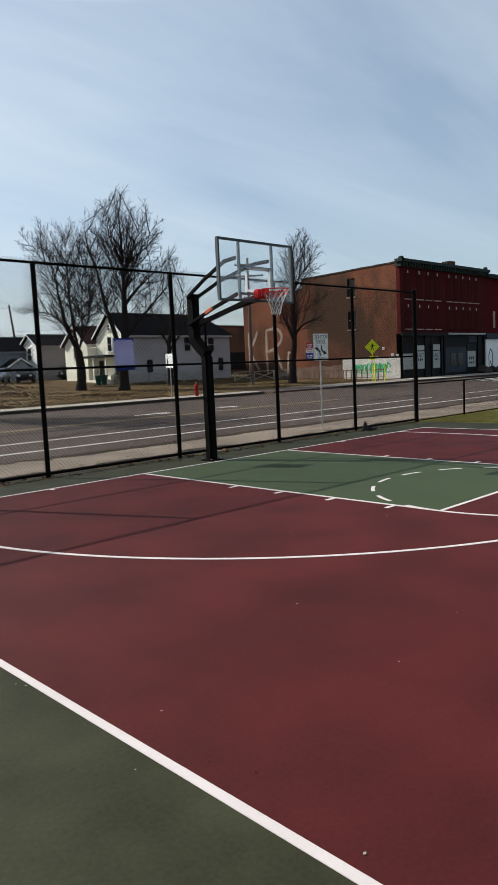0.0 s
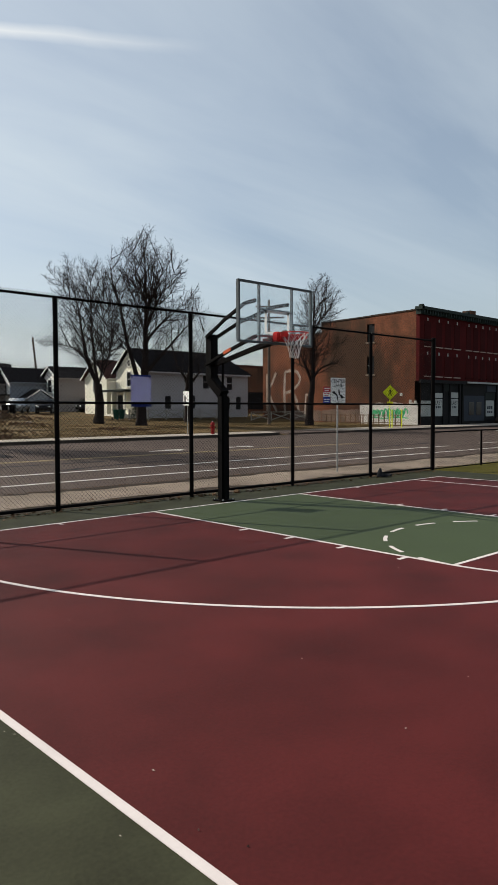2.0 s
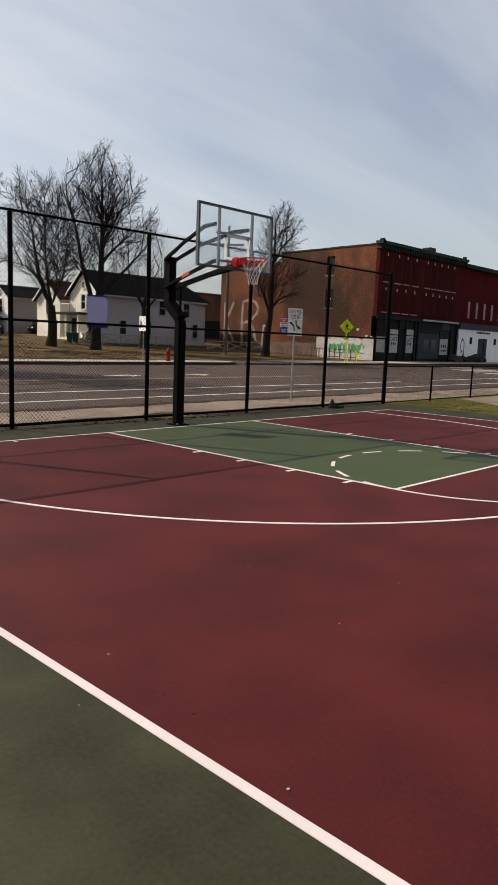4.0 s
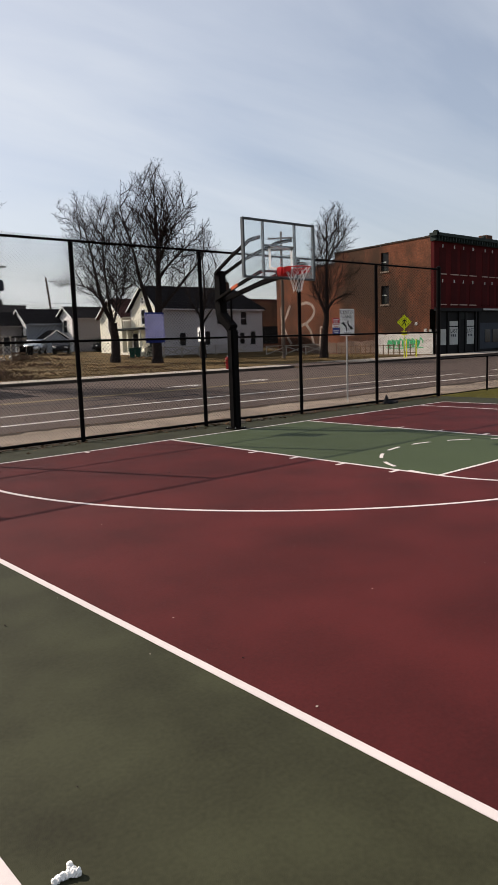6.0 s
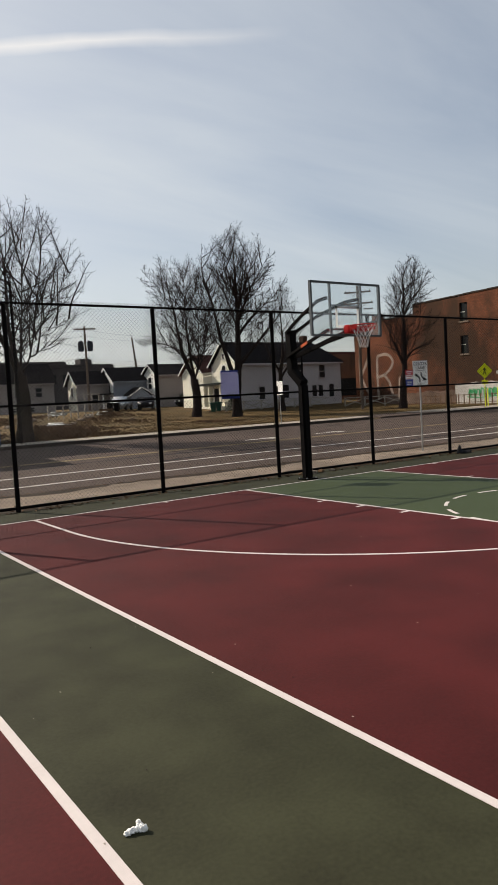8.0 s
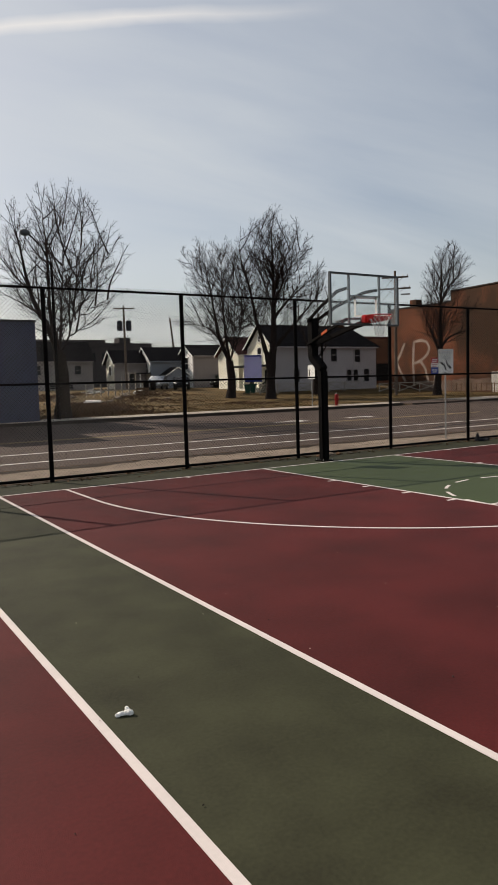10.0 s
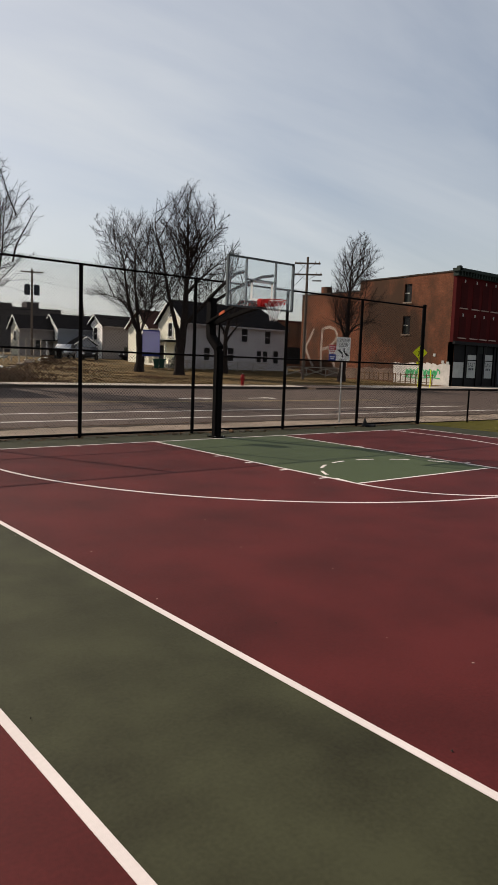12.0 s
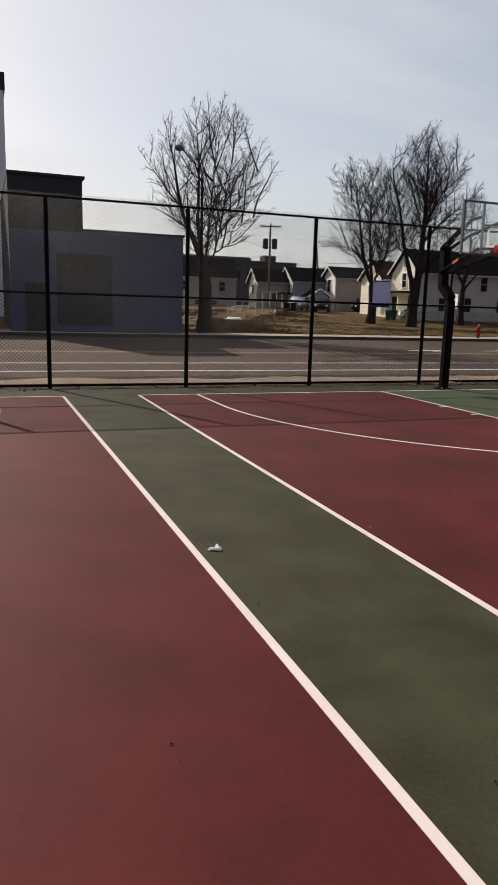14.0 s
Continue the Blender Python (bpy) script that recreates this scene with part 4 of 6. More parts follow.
def wire(p0, p1, sag, r, parent, name="cable"):
    a, b = Vector(p0), Vector(p1)
    bm = bmesh.new()
    tube(bm, [a.lerp(b, i / 14) - Vector((0, 0, sag * 4 * (i / 14) * (1 - i / 14))) for i in range(15)], r, 4, caps=False)
    part(name, bm, BLACK, parent)


def utility_pole(at, h, arms, rz, label, cans=False, lean=0.0):
    po = thing("utility_pole", at, label, "utility pole", rz=rz)
    bm = bmesh.new(); tube(bm, [(0, 0, -0.3), (lean * 0.5, 0, h / 2), (lean, 0, h)], [0.17, 0.145, 0.11], 10)
    part("shaft", bm, POLEWOOD, po)
    for z, w in arms:
        x = lean * z / h
        bm = bmesh.new(); box(bm, (x, -0.14, z), (w, 0.13, 0.16), 0, 0.01)
        ca = part("crossarm", bm, POLEWOOD, po)
        for k in (-0.46, -0.3, 0.3, 0.46):
            b = bmesh.new(); tube(b, [(x + w * k, -0.14, z + 0.06), (x + w * k, -0.14, z + 0.16), (x + w * k, -0.14, z + 0.24)], [0.03, 0.05, 0.03], 6)
            part("insulator", b, GALV, ca)
        bm = bmesh.new()
        for s in (-1, 1):
            beam(bm, (x + s * w * 0.3, -0.13, z - 0.05), (x, -0.13, z - 0.6), 0.03, 0.04)
        part("arm_brace", bm, GALV, po)
    if cans:
        for s in (-1, 1):
            bm = bmesh.new(); tube(bm, [(s * 0.55, -0.1, h - 3.1), (s * 0.55, -0.1, h - 1.95), (s * 0.55, -0.1, h - 1.85)], [0.34, 0.34, 0.2], 12)
            part("transformer", bm, TARP, po, "grey transformer can")
        bm = bmesh.new(); box(bm, (0, -0.1, h - 2.3), (1.0, 0.12, 0.12))
        part("bracket", bm, GALV, po)
    return po


pole_a = utility_pole((40.4, 40.0, 0.25), 12.35, [(11.7, 2.6), (10.6, 3.0)], -46, "weathered wooden utility pole with two crossarms", lean=0.0)
bm = bmesh.new(); box(bm, (1.0, -0.2, 10.0), (0.9, 0.3, 0.12)); part("switch_gear", bm, GALV, pole_a)
pole_b = utility_pole((23.9, 70.3, 1.6), 10.4, [(10.0, 2.6)], -20, "wooden utility pole with two transformer cans", cans=True)
pole_c = utility_pole((34.2, 76.6, 1.75), 9.6, [], -20, "leaning bare wooden utility pole", lean=-0.9)
for dz in (9.2, 6.6):
    wire((0, 0, dz), (13.5, 3.0, dz - 0.2), 0.6, 0.02, pole_b)
    wire((0, 0, dz), (-30, 4, dz - 1.0), 0.8, 0.02, pole_b)
for x0, z0, x1, y1, z1, sg in ((-0.3, 9.9, -32, 10, 9.0, 0.7), (0.3, 9.9, 14, 4, 9.4, 0.5), (0, 5.6, -30, -4, 5.0, 0.5), (0, 5.9, 15, -2, 5.0, 0.4), (0, 6.2, 24, 6, 5.4, 0.7)):
    wire((x0, 0, z0), (x1, y1, z1), sg, 0.018, pole_b)
wire((0, 0, 11.9), (-9, 34, 10.5), 0.9, 0.02, pole_a)
wire((0, 0, 10.9), (-9, 34, 9.6), 0.9, 0.02, pole_a)

lamp = thing("street_lamp", (1.9, 26.3, 0.1), "dark steel street lamp with a curved arm", "street lamp")
bm = bmesh.new()
tube(bm, [(0, 0, -0.1), (0, 0, 4.5), (0, 0, 8.6)], [0.11, 0.09, 0.07], 10)
part("lamp_post", bm, BLACK, lamp)
bm = bmesh.new(); tube(bm, [(0, 0, 8.3), (-0.5, -0.2, 9.3), (-1.25, -0.4, 9.95)], 0.035, 8)
part("bracket_arm", bm, BLACK, lamp)
bm = bmesh.new()
bmesh.ops.create_uvsphere(bm, u_segments=12, v_segments=8, radius=0.25, matrix=Matrix.Translation((-1.45, -0.45, 9.98)) @ Matrix.Diagonal((1.15, 0.8, 0.72, 1)))
part("luminaire", bm, GREY_STEEL, lamp, "grey cobra-head lamp housing", smooth=True)


# ---- trees ----
def smooth_line(pts, step):
    """Points at even steps along a curve that passes through the given ones."""
    pts = [Vector(p) for p in pts]
    ext = [pts[0] * 2 - pts[1], *pts, pts[-1] * 2 - pts[-2]]
    out = [pts[0]]
    for a, b, c, d in zip(ext, ext[1:], ext[2:], ext[3:]):
        n = max(1, int((c - b).length / step))
        for k in range(1, n + 1):
            t = k / n
            out.append(0.5 * (2 * b + (c - a) * t + (2 * a - 5 * b + 4 * c - d) * t * t + (3 * b - a - 3 * c + d) * t ** 3))
    return out


def tree(name, at, height, spread, seed, stems, label, trunk_r=0.35, low=0.26, density=1.0, shift=(0, 0), top_power=1.0, twig=1.0):
    """A bare tree: limbs along the given stems (shares of spread and height), boughs set spirally on them that turn up
    towards the light and end at an uneven crown, then branchlets and twigs on those."""
    rnd = random.Random(seed)
    th = thing(name, at, label, "tree")
    mid, half = Vector((shift[0], shift[1], height * (low + 1) / 2)), Vector((spread, spread, height * (1 - low) / 2))
    store = {"trunk": ([], []), "crown": ([], [])}

    def inside(p):
        q = Vector(((p.x - mid.x) / half.x, (p.y - mid.y) / half.y, (p.z - mid.z) / half.z))
        if q.z > 0:
            w = 1 - 0.25 * q.z * top_power
            q.x, q.y = q.x / w, q.y / w
        r = q.length
        return r < 0.97 + 0.17 * noise.noise(q / max(r, 0.05) * 2.4 + Vector((seed, 0, 0)))

    def limb(pts, radii):
        big = radii[0] > 0.06
        sides = 9 if radii[0] > 0.15 else 6 if radii[0] > 0.05 else 4 if radii[0] > 0.02 else 3
        verts, faces = store["trunk" if big else "crown"]
        for i, p in enumerate(pts):
            d = pts[min(i + 1, len(pts) - 1)] - pts[max(i - 1, 0)]
            k = len(verts)
            verts.extend([tuple(v) for v in ring(p, d if d.length > 1e-6 else Vector((0, 0, 1)), radii[i], sides, Vector((0.83, 0.55, 0.1)))])
            if i:
                for q in range(sides):
                    faces.append((k - sides + q, k - sides + (q + 1) % sides, k + (q + 1) % sides, k + q))

    def bough(p, d, length, r0, depth):
        n = (8, 5, 3)[depth]
        pts, step = [p], length / n
        wob, lift = (0.06, 0.1, 0.16)[depth], (0.07, 0.06, 0.05)[depth]
        for _ in range(n):
            d = (d + Vector((rnd.gauss(0, wob), rnd.gauss(0, wob), rnd.gauss(lift, wob)))).normalized()
            q = pts[-1] + d * step
            if q.z > height * 0.3 and not inside(q) and len(pts) > 2:
                break
            pts.append(q)
        m = len(pts) - 1
        limb(pts, [r0 + ((0.012, 0.007, 0.004)[depth] * twig - r0) * (i / m) ** 0.8 for i in range(m + 1)])
        if depth < 2:
            sprout(pts, (0.26, 0.14)[depth] / density, 0.16, depth + 1)

    def sprout(pts, gap, first, depth):
        """Side branches in a spiral along a line."""
        total = sum((b - a).length for a, b in zip(pts, pts[1:]))
        turn, run, nxt = rnd.uniform(0, 6.28), 0.0, total * first
        for a, b in zip(pts, pts[1:]):
            v = b - a
            ln = v.length
            while nxt < run + ln:
                base = a + v * ((nxt - run) / max(ln, 1e-6))
                u = v.normalized()
                s = nxt / total
                turn += 2.4 + rnd.gauss(0, 0.35)
                x = u.orthogonal().normalized()
                side = x * math.cos(turn) + u.cross(x) * math.sin(turn)
                lean = radians(rnd.uniform(32, 60))
                d = u * math.cos(lean) + side * math.sin(lean)
                if depth == 0:
                    d.z = max(d.z, 0.0)
                    d.normalize()
                    reach = 0.4
                    while reach < 3.8 and inside(base + d * (reach + 0.3)):
                        reach += 0.3
                    size = max(0.6, reach * rnd.uniform(0.5, 1.02))
                    bough(base, d, size, 0.012 + 0.0115 * size, 0)
                elif depth == 1:
                    size = max(0.3, total * (1 - 0.62 * s) * rnd.uniform(0.32, 0.6))
                    bough(base, d, size, 0.008 * twig + 0.006 * size, 1)
                else:
                    bough(base, d, rnd.uniform(0.16, 0.5) * (1 - 0.4 * s), 0.0075 * twig, 2)
                nxt += gap * rnd.uniform(0.6, 1.4)
            run += ln

    known = []
    for k, stem in enumerate(stems):
        pts = smooth_line([(q[0] * spread, q[1] * spread, q[2] * height - (0.25 if q[2] == 0 else 0)) for q in stem], 0.35)
        if known:
            _, at_r, at_p = min(((p - pts[0]).length, r, i) for i, (p, r) in enumerate(known))
            pts[0] = known[at_p][0].copy()
            r0 = at_r * (0.64 if k < 6 else 0.46)
        else:
            r0 = trunk_r
        n = len(pts) - 1
        alone = k == 0 and stem[-1][2] < 0.4
        radii = [r0 * (1 - 0.22 * i / n) if alone else max(0.012, r0 * (1 - i / n) ** 1.15) for i in range(n + 1)]
        if k == 0:
            radii = [r * (1.55 if p.z < 0.05 else 1.18 if p.z < 0.5 else 1.0) for r, p in zip(radii, pts)]
        limb([p + Vector((rnd.gauss(0, 0.02), rnd.gauss(0, 0.02), 0)) if 0 < i < n else p for i, p in enumerate(pts)], radii)
        known += list(zip(pts, radii))
        if not alone:
            start = max(0.08, min(0.6, (height * low * 0.95 - pts[0].z) / max(0.1, pts[-1].z - pts[0].z)))
            sprout(pts, 0.4 / density, start, 0)
    for nm, m in (("trunk", BARK), ("crown", TWIG)):
        v, fcs = store[nm]
        me = bpy.data.meshes.new(nm)
        me.from_pydata(v, [], fcs)
        me.materials.append(m)
        for p in me.polygons:
            p.use_smooth = True
        ob = new(nm, me)
        ob.parent = th
    return th


def facing(az, *stems):
    """Stems drawn in an upright plane across the heading az: (across, height) or (across, height, depth)."""
    c, d = math.cos(radians(az)), math.sin(radians(az))
    return [[(p[0] * c + (p[2] if len(p) > 2 else 0) * d, -p[0] * d + (p[2] if len(p) > 2 else 0) * c, p[1]) for p in st] for st in stems]


tree("bare_tree", (25.3, 47.2, 0.35), 15.9, 5.5, 3, facing(30, [(0, 0), (0.02, 0.12), (0.0, 0.24)],
     [(0.0, 0.24), (-0.1, 0.31), (-0.2, 0.43), (-0.3, 0.66, 0.1), (-0.44, 0.88, 0.1)], [(0.0, 0.24), (-0.05, 0.36, -0.1), (-0.1, 0.6, -0.2), (-0.1, 0.9, -0.25)],
     [(0.02, 0.24), (0.08, 0.36, 0.12), (0.12, 0.6, 0.22), (0.1, 0.86, 0.25)], [(0.02, 0.24), (0.18, 0.4), (0.28, 0.58, -0.1), (0.42, 0.8, -0.15)],
     [(0.05, 0.28), (0.12, 0.45, -0.3), (0.2, 0.68, -0.45)], [(-0.14, 0.36), (-0.4, 0.45, 0.1), (-0.72, 0.47, 0.15), (-0.88, 0.44, 0.15)],
     [(-0.28, 0.62), (-0.55, 0.78, -0.1), (-0.8, 0.9, -0.1)], [(0.2, 0.43), (0.45, 0.47, 0.2), (0.62, 0.52, 0.3)]),
     "bare many-stemmed deciduous tree on the lawn", trunk_r=0.46, low=0.28, density=1.3, shift=(-0.85, 0.4), top_power=0.5)
tree("bare_tree", (27.7, 43.7, 0.3), 18.4, 6.0, 8, facing(30, [(0, 0), (0.0, 0.1), (0.05, 0.26), (0.08, 0.5), (0.08, 0.75), (0.05, 0.93)],
     [(0.0, 0.1), (-0.06, 0.24), (-0.2, 0.42, 0.1), (-0.3, 0.6, 0.15), (-0.42, 0.75, 0.2), (-0.4, 0.9, 0.2)], [(0.05, 0.26), (0.38, 0.38, -0.1), (0.68, 0.49, -0.2), (0.86, 0.56, -0.2)],
     [(0.07, 0.42), (0.35, 0.52, 0.2), (0.7, 0.62, 0.3), (0.85, 0.67, 0.3)], [(0.08, 0.48), (0.26, 0.62, -0.25), (0.55, 0.78, -0.3)], [(0.08, 0.55), (0.26, 0.7, 0.2), (0.42, 0.84, 0.2)],
     [(0.08, 0.6), (-0.1, 0.74, -0.2), (-0.12, 0.9, -0.2)], [(0.08, 0.5), (0.1, 0.62, -0.4), (0.12, 0.75, -0.6)], [(0.07, 0.44), (0.0, 0.58, 0.4), (-0.1, 0.7, 0.6)]),
     "tall bare twin-stemmed deciduous tree on the lawn", trunk_r=0.5, low=0.3, density=1.3, shift=(0.55, -0.3), top_power=2.2)
tree("bare_tree", (42.0, 36.1, 0.2), 15.1, 3.4, 21, facing(45, [(0, 0), (0.04, 0.15), (0.1, 0.3), (0.12, 0.6), (0.16, 0.82), (0.2, 0.93)], [(0.12, 0.6), (0.32, 0.68, 0.1), (0.58, 0.75, 0.1), (0.85, 0.86, 0.1)],
     [(0.12, 0.55), (-0.05, 0.68, -0.1), (-0.1, 0.76, -0.1)], [(0.14, 0.68), (0.35, 0.8, -0.2), (0.5, 0.93, -0.2)], [(0.1, 0.3), (0.36, 0.37, 0.1), (0.75, 0.4, 0.1), (1.1, 0.37, 0.1)],
     [(0.08, 0.28), (-0.2, 0.43, -0.1), (-0.38, 0.56, -0.1)], [(0.1, 0.34), (-0.3, 0.4, 0.3), (-0.7, 0.43, 0.4)], [(0.1, 0.42), (0.5, 0.5, -0.3), (0.95, 0.52, -0.4)]),
     "bare tree with twiggy lower boughs beside the pole", trunk_r=0.4, low=0.27, density=1.3, shift=(0.75, -0.7), top_power=0.8)
tree("bare_tree", (2.6, 27.9, 0.08), 13.9, 4.3, 14, facing(21, [(0, 0), (0.02, 0.14), (0.0, 0.27)], [(0.0, 0.27), (-0.13, 0.375), (-0.33, 0.52), (-0.46, 0.73, 0.1), (-0.57, 0.87, 0.1)],
     [(0.0, 0.27), (-0.09, 0.46, -0.1), (-0.09, 0.7, -0.15), (-0.16, 0.95, -0.15)], [(0.0, 0.27), (0.04, 0.45, 0.2), (0.08, 0.65, 0.35), (0.1, 0.85, 0.4)],
     [(0.02, 0.27), (0.16, 0.375), (0.27, 0.56), (0.35, 0.7, -0.1), (0.42, 0.9, -0.1)], [(0.2, 0.42), (0.42, 0.54, 0.15), (0.62, 0.65, 0.2), (0.85, 0.76, 0.2)],
     [(0.18, 0.4), (0.5, 0.46, -0.2), (0.95, 0.52, -0.25)], [(0.12, 0.34), (0.45, 0.4, 0.25), (0.85, 0.38, 0.35)], [(-0.33, 0.52), (-0.62, 0.63, -0.15), (-0.88, 0.74, -0.2)],
     [(-0.2, 0.43), (-0.55, 0.5, 0.2), (-0.85, 0.55, 0.25)], [(0.05, 0.4), (0.1, 0.5, -0.5), (0.15, 0.65, -0.75)]),
     "large bare spreading tree by the far pavement", trunk_r=0.45, low=0.3, density=1.02, shift=(0.3, -0.1), top_power=0.5)
tree("bare_tree", (36.0, 47.5, 0.5), 12.6, 3.9, 33, facing(35, [(0, 0), (0, 0.3), (0.1, 0.55), (0.05, 0.95)], [(0, 0.28), (0.35, 0.42), (0.7, 0.55)], [(0, 0.33), (-0.3, 0.5), (-0.45, 0.75)], [(0.05, 0.42), (0.35, 0.62, 0.2), (0.5, 0.82, 0.2)]), "smaller bare tree before the white house", trunk_r=0.34, low=0.3, density=0.8)
tree("bare_tree", (-20.5, 62.0, 1.2), 13.0, 4.5, 41, [[(0, 0, 0), (0, 0, 0.3), (0.1, 0.1, 0.7), (0.1, 0.1, 0.95)], [(0, 0, 0.3), (0.5, 0, 0.75)], [(0, 0, 0.3), (-0.5, 0, 0.75)]], "bare tree rising behind the blue building", trunk_r=0.35, low=0.3, density=0.8)


# ---- buildings ----
def window(parent, x, z, w, h, y, out=-1, glass=None, trim=None, along="x", sash=True):
    """A window set in a wall: frame, sill, pane and glazing bar. along: the wall's axis."""
    def sp(bm, a0, a1, b0, b1, z0, z1):
        b0, b1 = min(b0, b1), max(b0, b1)
        return span(bm, a0, a1, b0, b1, z0, z1) if along == "x" else span(bm, b0, b1, a0, a1, z0, z1)
    t = 0.11
    bm = bmesh.new()
    sp(bm, x - w / 2 - t, x - w / 2, y + out * 0.07, y + 0.02, z, z + h)
    sp(bm, x + w / 2, x + w / 2 + t, y + out * 0.07, y + 0.02, z, z + h)
    sp(bm, x - w / 2 - t, x + w / 2 + t, y + out * 0.08, y + 0.02, z + h, z + h + t)
    fr = part("window_frame", bm, trim or WHITE, parent)
    b = bmesh.new(); sp(b, x - w / 2 - t * 1.3, x + w / 2 + t * 1.3, y + out * 0.13, y + 0.02, z - 0.1, z)
    part("sill", b, trim or WHITE, fr)
    b = bmesh.new(); sp(b, x - w / 2, x + w / 2, y + out * 0.012, y + 0.01, z, z + h)
    part("pane", b, glass or PANE, fr)
    if sash:
        b = bmesh.new(); sp(b, x - w / 2, x + w / 2, y + out * 0.045, y + out * 0.014, z + h / 2 - 0.03, z + h / 2 + 0.03)
        part("glazing_bar", b, trim or WHITE, fr)
    return fr


# corner brick block: plain brick flank to the side street, painted front to the main street
G = 0.12
block = thing("brick_building", (51.6, 30.0, G), "three-storey brick corner building with oxblood painted front", "building")
L1, H1 = 12.9, 11.5
bm = bmesh.new()
holes = [(6.0, 8.75, 1.0, 1.9), (6.0, 5.35, 1.0, 1.9)]
# flank wall built round its two window openings
span(bm, 0, 0.35, 0.0, 5.5, -0.3, H1 + 0.05)
span(bm, 0, 0.35, 6.5, L1, -0.3, H1 - 0.15)
for z0, z1 in ((-0.3, 5.35), (7.25, 8.75), (10.65, H1 - 0.1)):
    span(bm, 0, 0.35, 5.5, 6.5, z0, z1)
flank = part("flank_wall", bm, BRICK, block, "weathered brown brick flank wall")
for yc, z, w, h in holes:
    b = bmesh.new(); span(b, 0.2, 0.24, yc - w / 2, yc + w / 2, z, z + h)
    win = part("window", b, PANE, block, "dark recessed sash window")
    b = bmesh.new(); span(b, 0.12, 0.2, yc - w / 2, yc - w / 2 + 0.38, z, z + h); part("shutter_board", b, STOREDARK, win)
    b = bmesh.new(); span(b, -0.08, 0.3, yc - w / 2 - 0.1, yc + w / 2 + 0.1, z - 0.16, z); part("sill", b, CONCRETE, win)
    b = bmesh.new(); span(b, 0.13, 0.2, yc - w / 2 + 0.38, yc + w / 2, z + h / 2 - 0.05, z + h / 2 + 0.05); part("glazing_bar", b, BOARD, win)
    b = bmesh.new(); span(b, 0.15, 0.19, yc - w / 2 + 0.38, yc + w / 2, z + 0.05, z + h * 0.45); part("blind", b, TEAL, win)
bm = bmesh.new()
for i in range(13):
    z = H1 + 0.05 - 0.2 * i / 12
    span(bm, -0.06, 0.42, L1 * i / 13, L1 * (i + 1) / 13, z - 0.02, z + 0.1 + 0.03 * random.random())
part("coping", bm, KERB, block, "weathered stone coping")
# the lower rear part, with faded tags
L2, H2 = 9.6, 10.2
bm = bmesh.new()
span(bm, 0.05, 0.4, L1, L1 + L2, -0.3, H2)
rear = part("rear_wall", bm, BRICK, block)
b = bmesh.new(); span(b, 0.0, 0.45, L1, L1 + L2, H2, H2 + 0.16); part("coping", b, KERB, rear)
b = bmesh.new(); span(b, 0.4, 1.3, L1 + 5.7, L1 + 6.7, H2 - 0.5, H2 + 0.95); part("chimney", b, BRICK, block)
bm = bmesh.new()


def stroke(bm, pts, w, x=0.045):
    for (ya, za), (yb, zb) in zip(pts, pts[1:]):
        beam(bm, (x - 0.006, ya, za), (x - 0.006, yb, zb), 0.008, w) if abs(za - zb) < 1e-6 else slant(bm, x, ya, za, yb, zb, w)


def slant(bm, x, ya, za, yb, zb, w):
    d = Vector((0, yb - ya, zb - za)); n = Vector((0, -d.z, d.y)).normalized() * w / 2
    p, q = Vector((x, ya, za)), Vector((x, yb, zb))
    vs = [bm.verts.new(v) for v in (p + n, p - n, q - n, q + n)]
    ws = [bm.verts.new(v.co + Vector((-0.01, 0, 0))) for v in vs]
    bm.faces.new(ws); bm.faces.new(vs[::-1])
    for i in range(4):
        bm.faces.new((vs[i], vs[(i + 1) % 4], ws[(i + 1) % 4], ws[i]))


y0 = L1 + L2 - 0.8        # the letters read from the far end towards the front
stroke(bm, [(y0, 1.5), (y0, 6.0)], 0.32)
stroke(bm, [(y0 - 1.5, 6.1), (y0 - 0.9, 5.0), (y0 - 0.1, 3.9), (y0 - 0.8, 2.6), (y0 - 1.6, 1.5)], 0.34)
part("wall_tag", bm, SPRAYWHITE, rear, "faded white sprayed letter K")
bm = bmesh.new()
y1 = y0 - 3.0
stroke(bm, [(y1, 0.9), (y1 + 0.1, 3.6), (y1, 6.1), (y1 - 1.2, 6.3), (y1 - 2.1, 6.0), (y1 - 2.5, 5.3), (y1 - 2.2, 4.6), (y1 - 1.2, 3.9), (y1 - 0.1, 3.6)], 0.34)
stroke(bm, [(y1 - 1.0, 3.9), (y1 - 1.8, 3.0), (y1 - 2.3, 1.4)], 0.34)
part("wall_tag", bm, SPRAYWHITE, rear, "faded white sprayed letter R")
bm = bmesh.new()
y2 = y1 - 3.2
stroke(bm, [(y2, 0.8), (y2 - 0.2, 3.4), (y2 - 1.0, 3.2), (y2 - 0.9, 0.8)], 0.22)
part("wall_tag", bm, SPRAYWHITE, rear)
# whitewash at the foot, ragged along its top
rnd = random.Random(4)


def ragged(y0, y1, n, z0, z1, jag, x0, x1):
    """A coat of paint on the flank with a ragged upper edge."""
    prof = [(y1, z0), (y0, z0)] + [(y0 + (y1 - y0) * i / n, z1 + jag * rnd.uniform(-1, 1) + 0.06 * math.sin(i * 0.35)) for i in range(n + 1)]
    bm = bmesh.new()
    a = [bm.verts.new((x0, y, z)) for y, z in prof]; b = [bm.verts.new((x1, y, z)) for y, z in prof]
    bm.faces.new(a); bm.faces.new(b[::-1])
    for i in range(len(prof)):
        bm.faces.new((a[i], a[(i + 1) % len(prof)], b[(i + 1) % len(prof)], b[i]))
    return bm


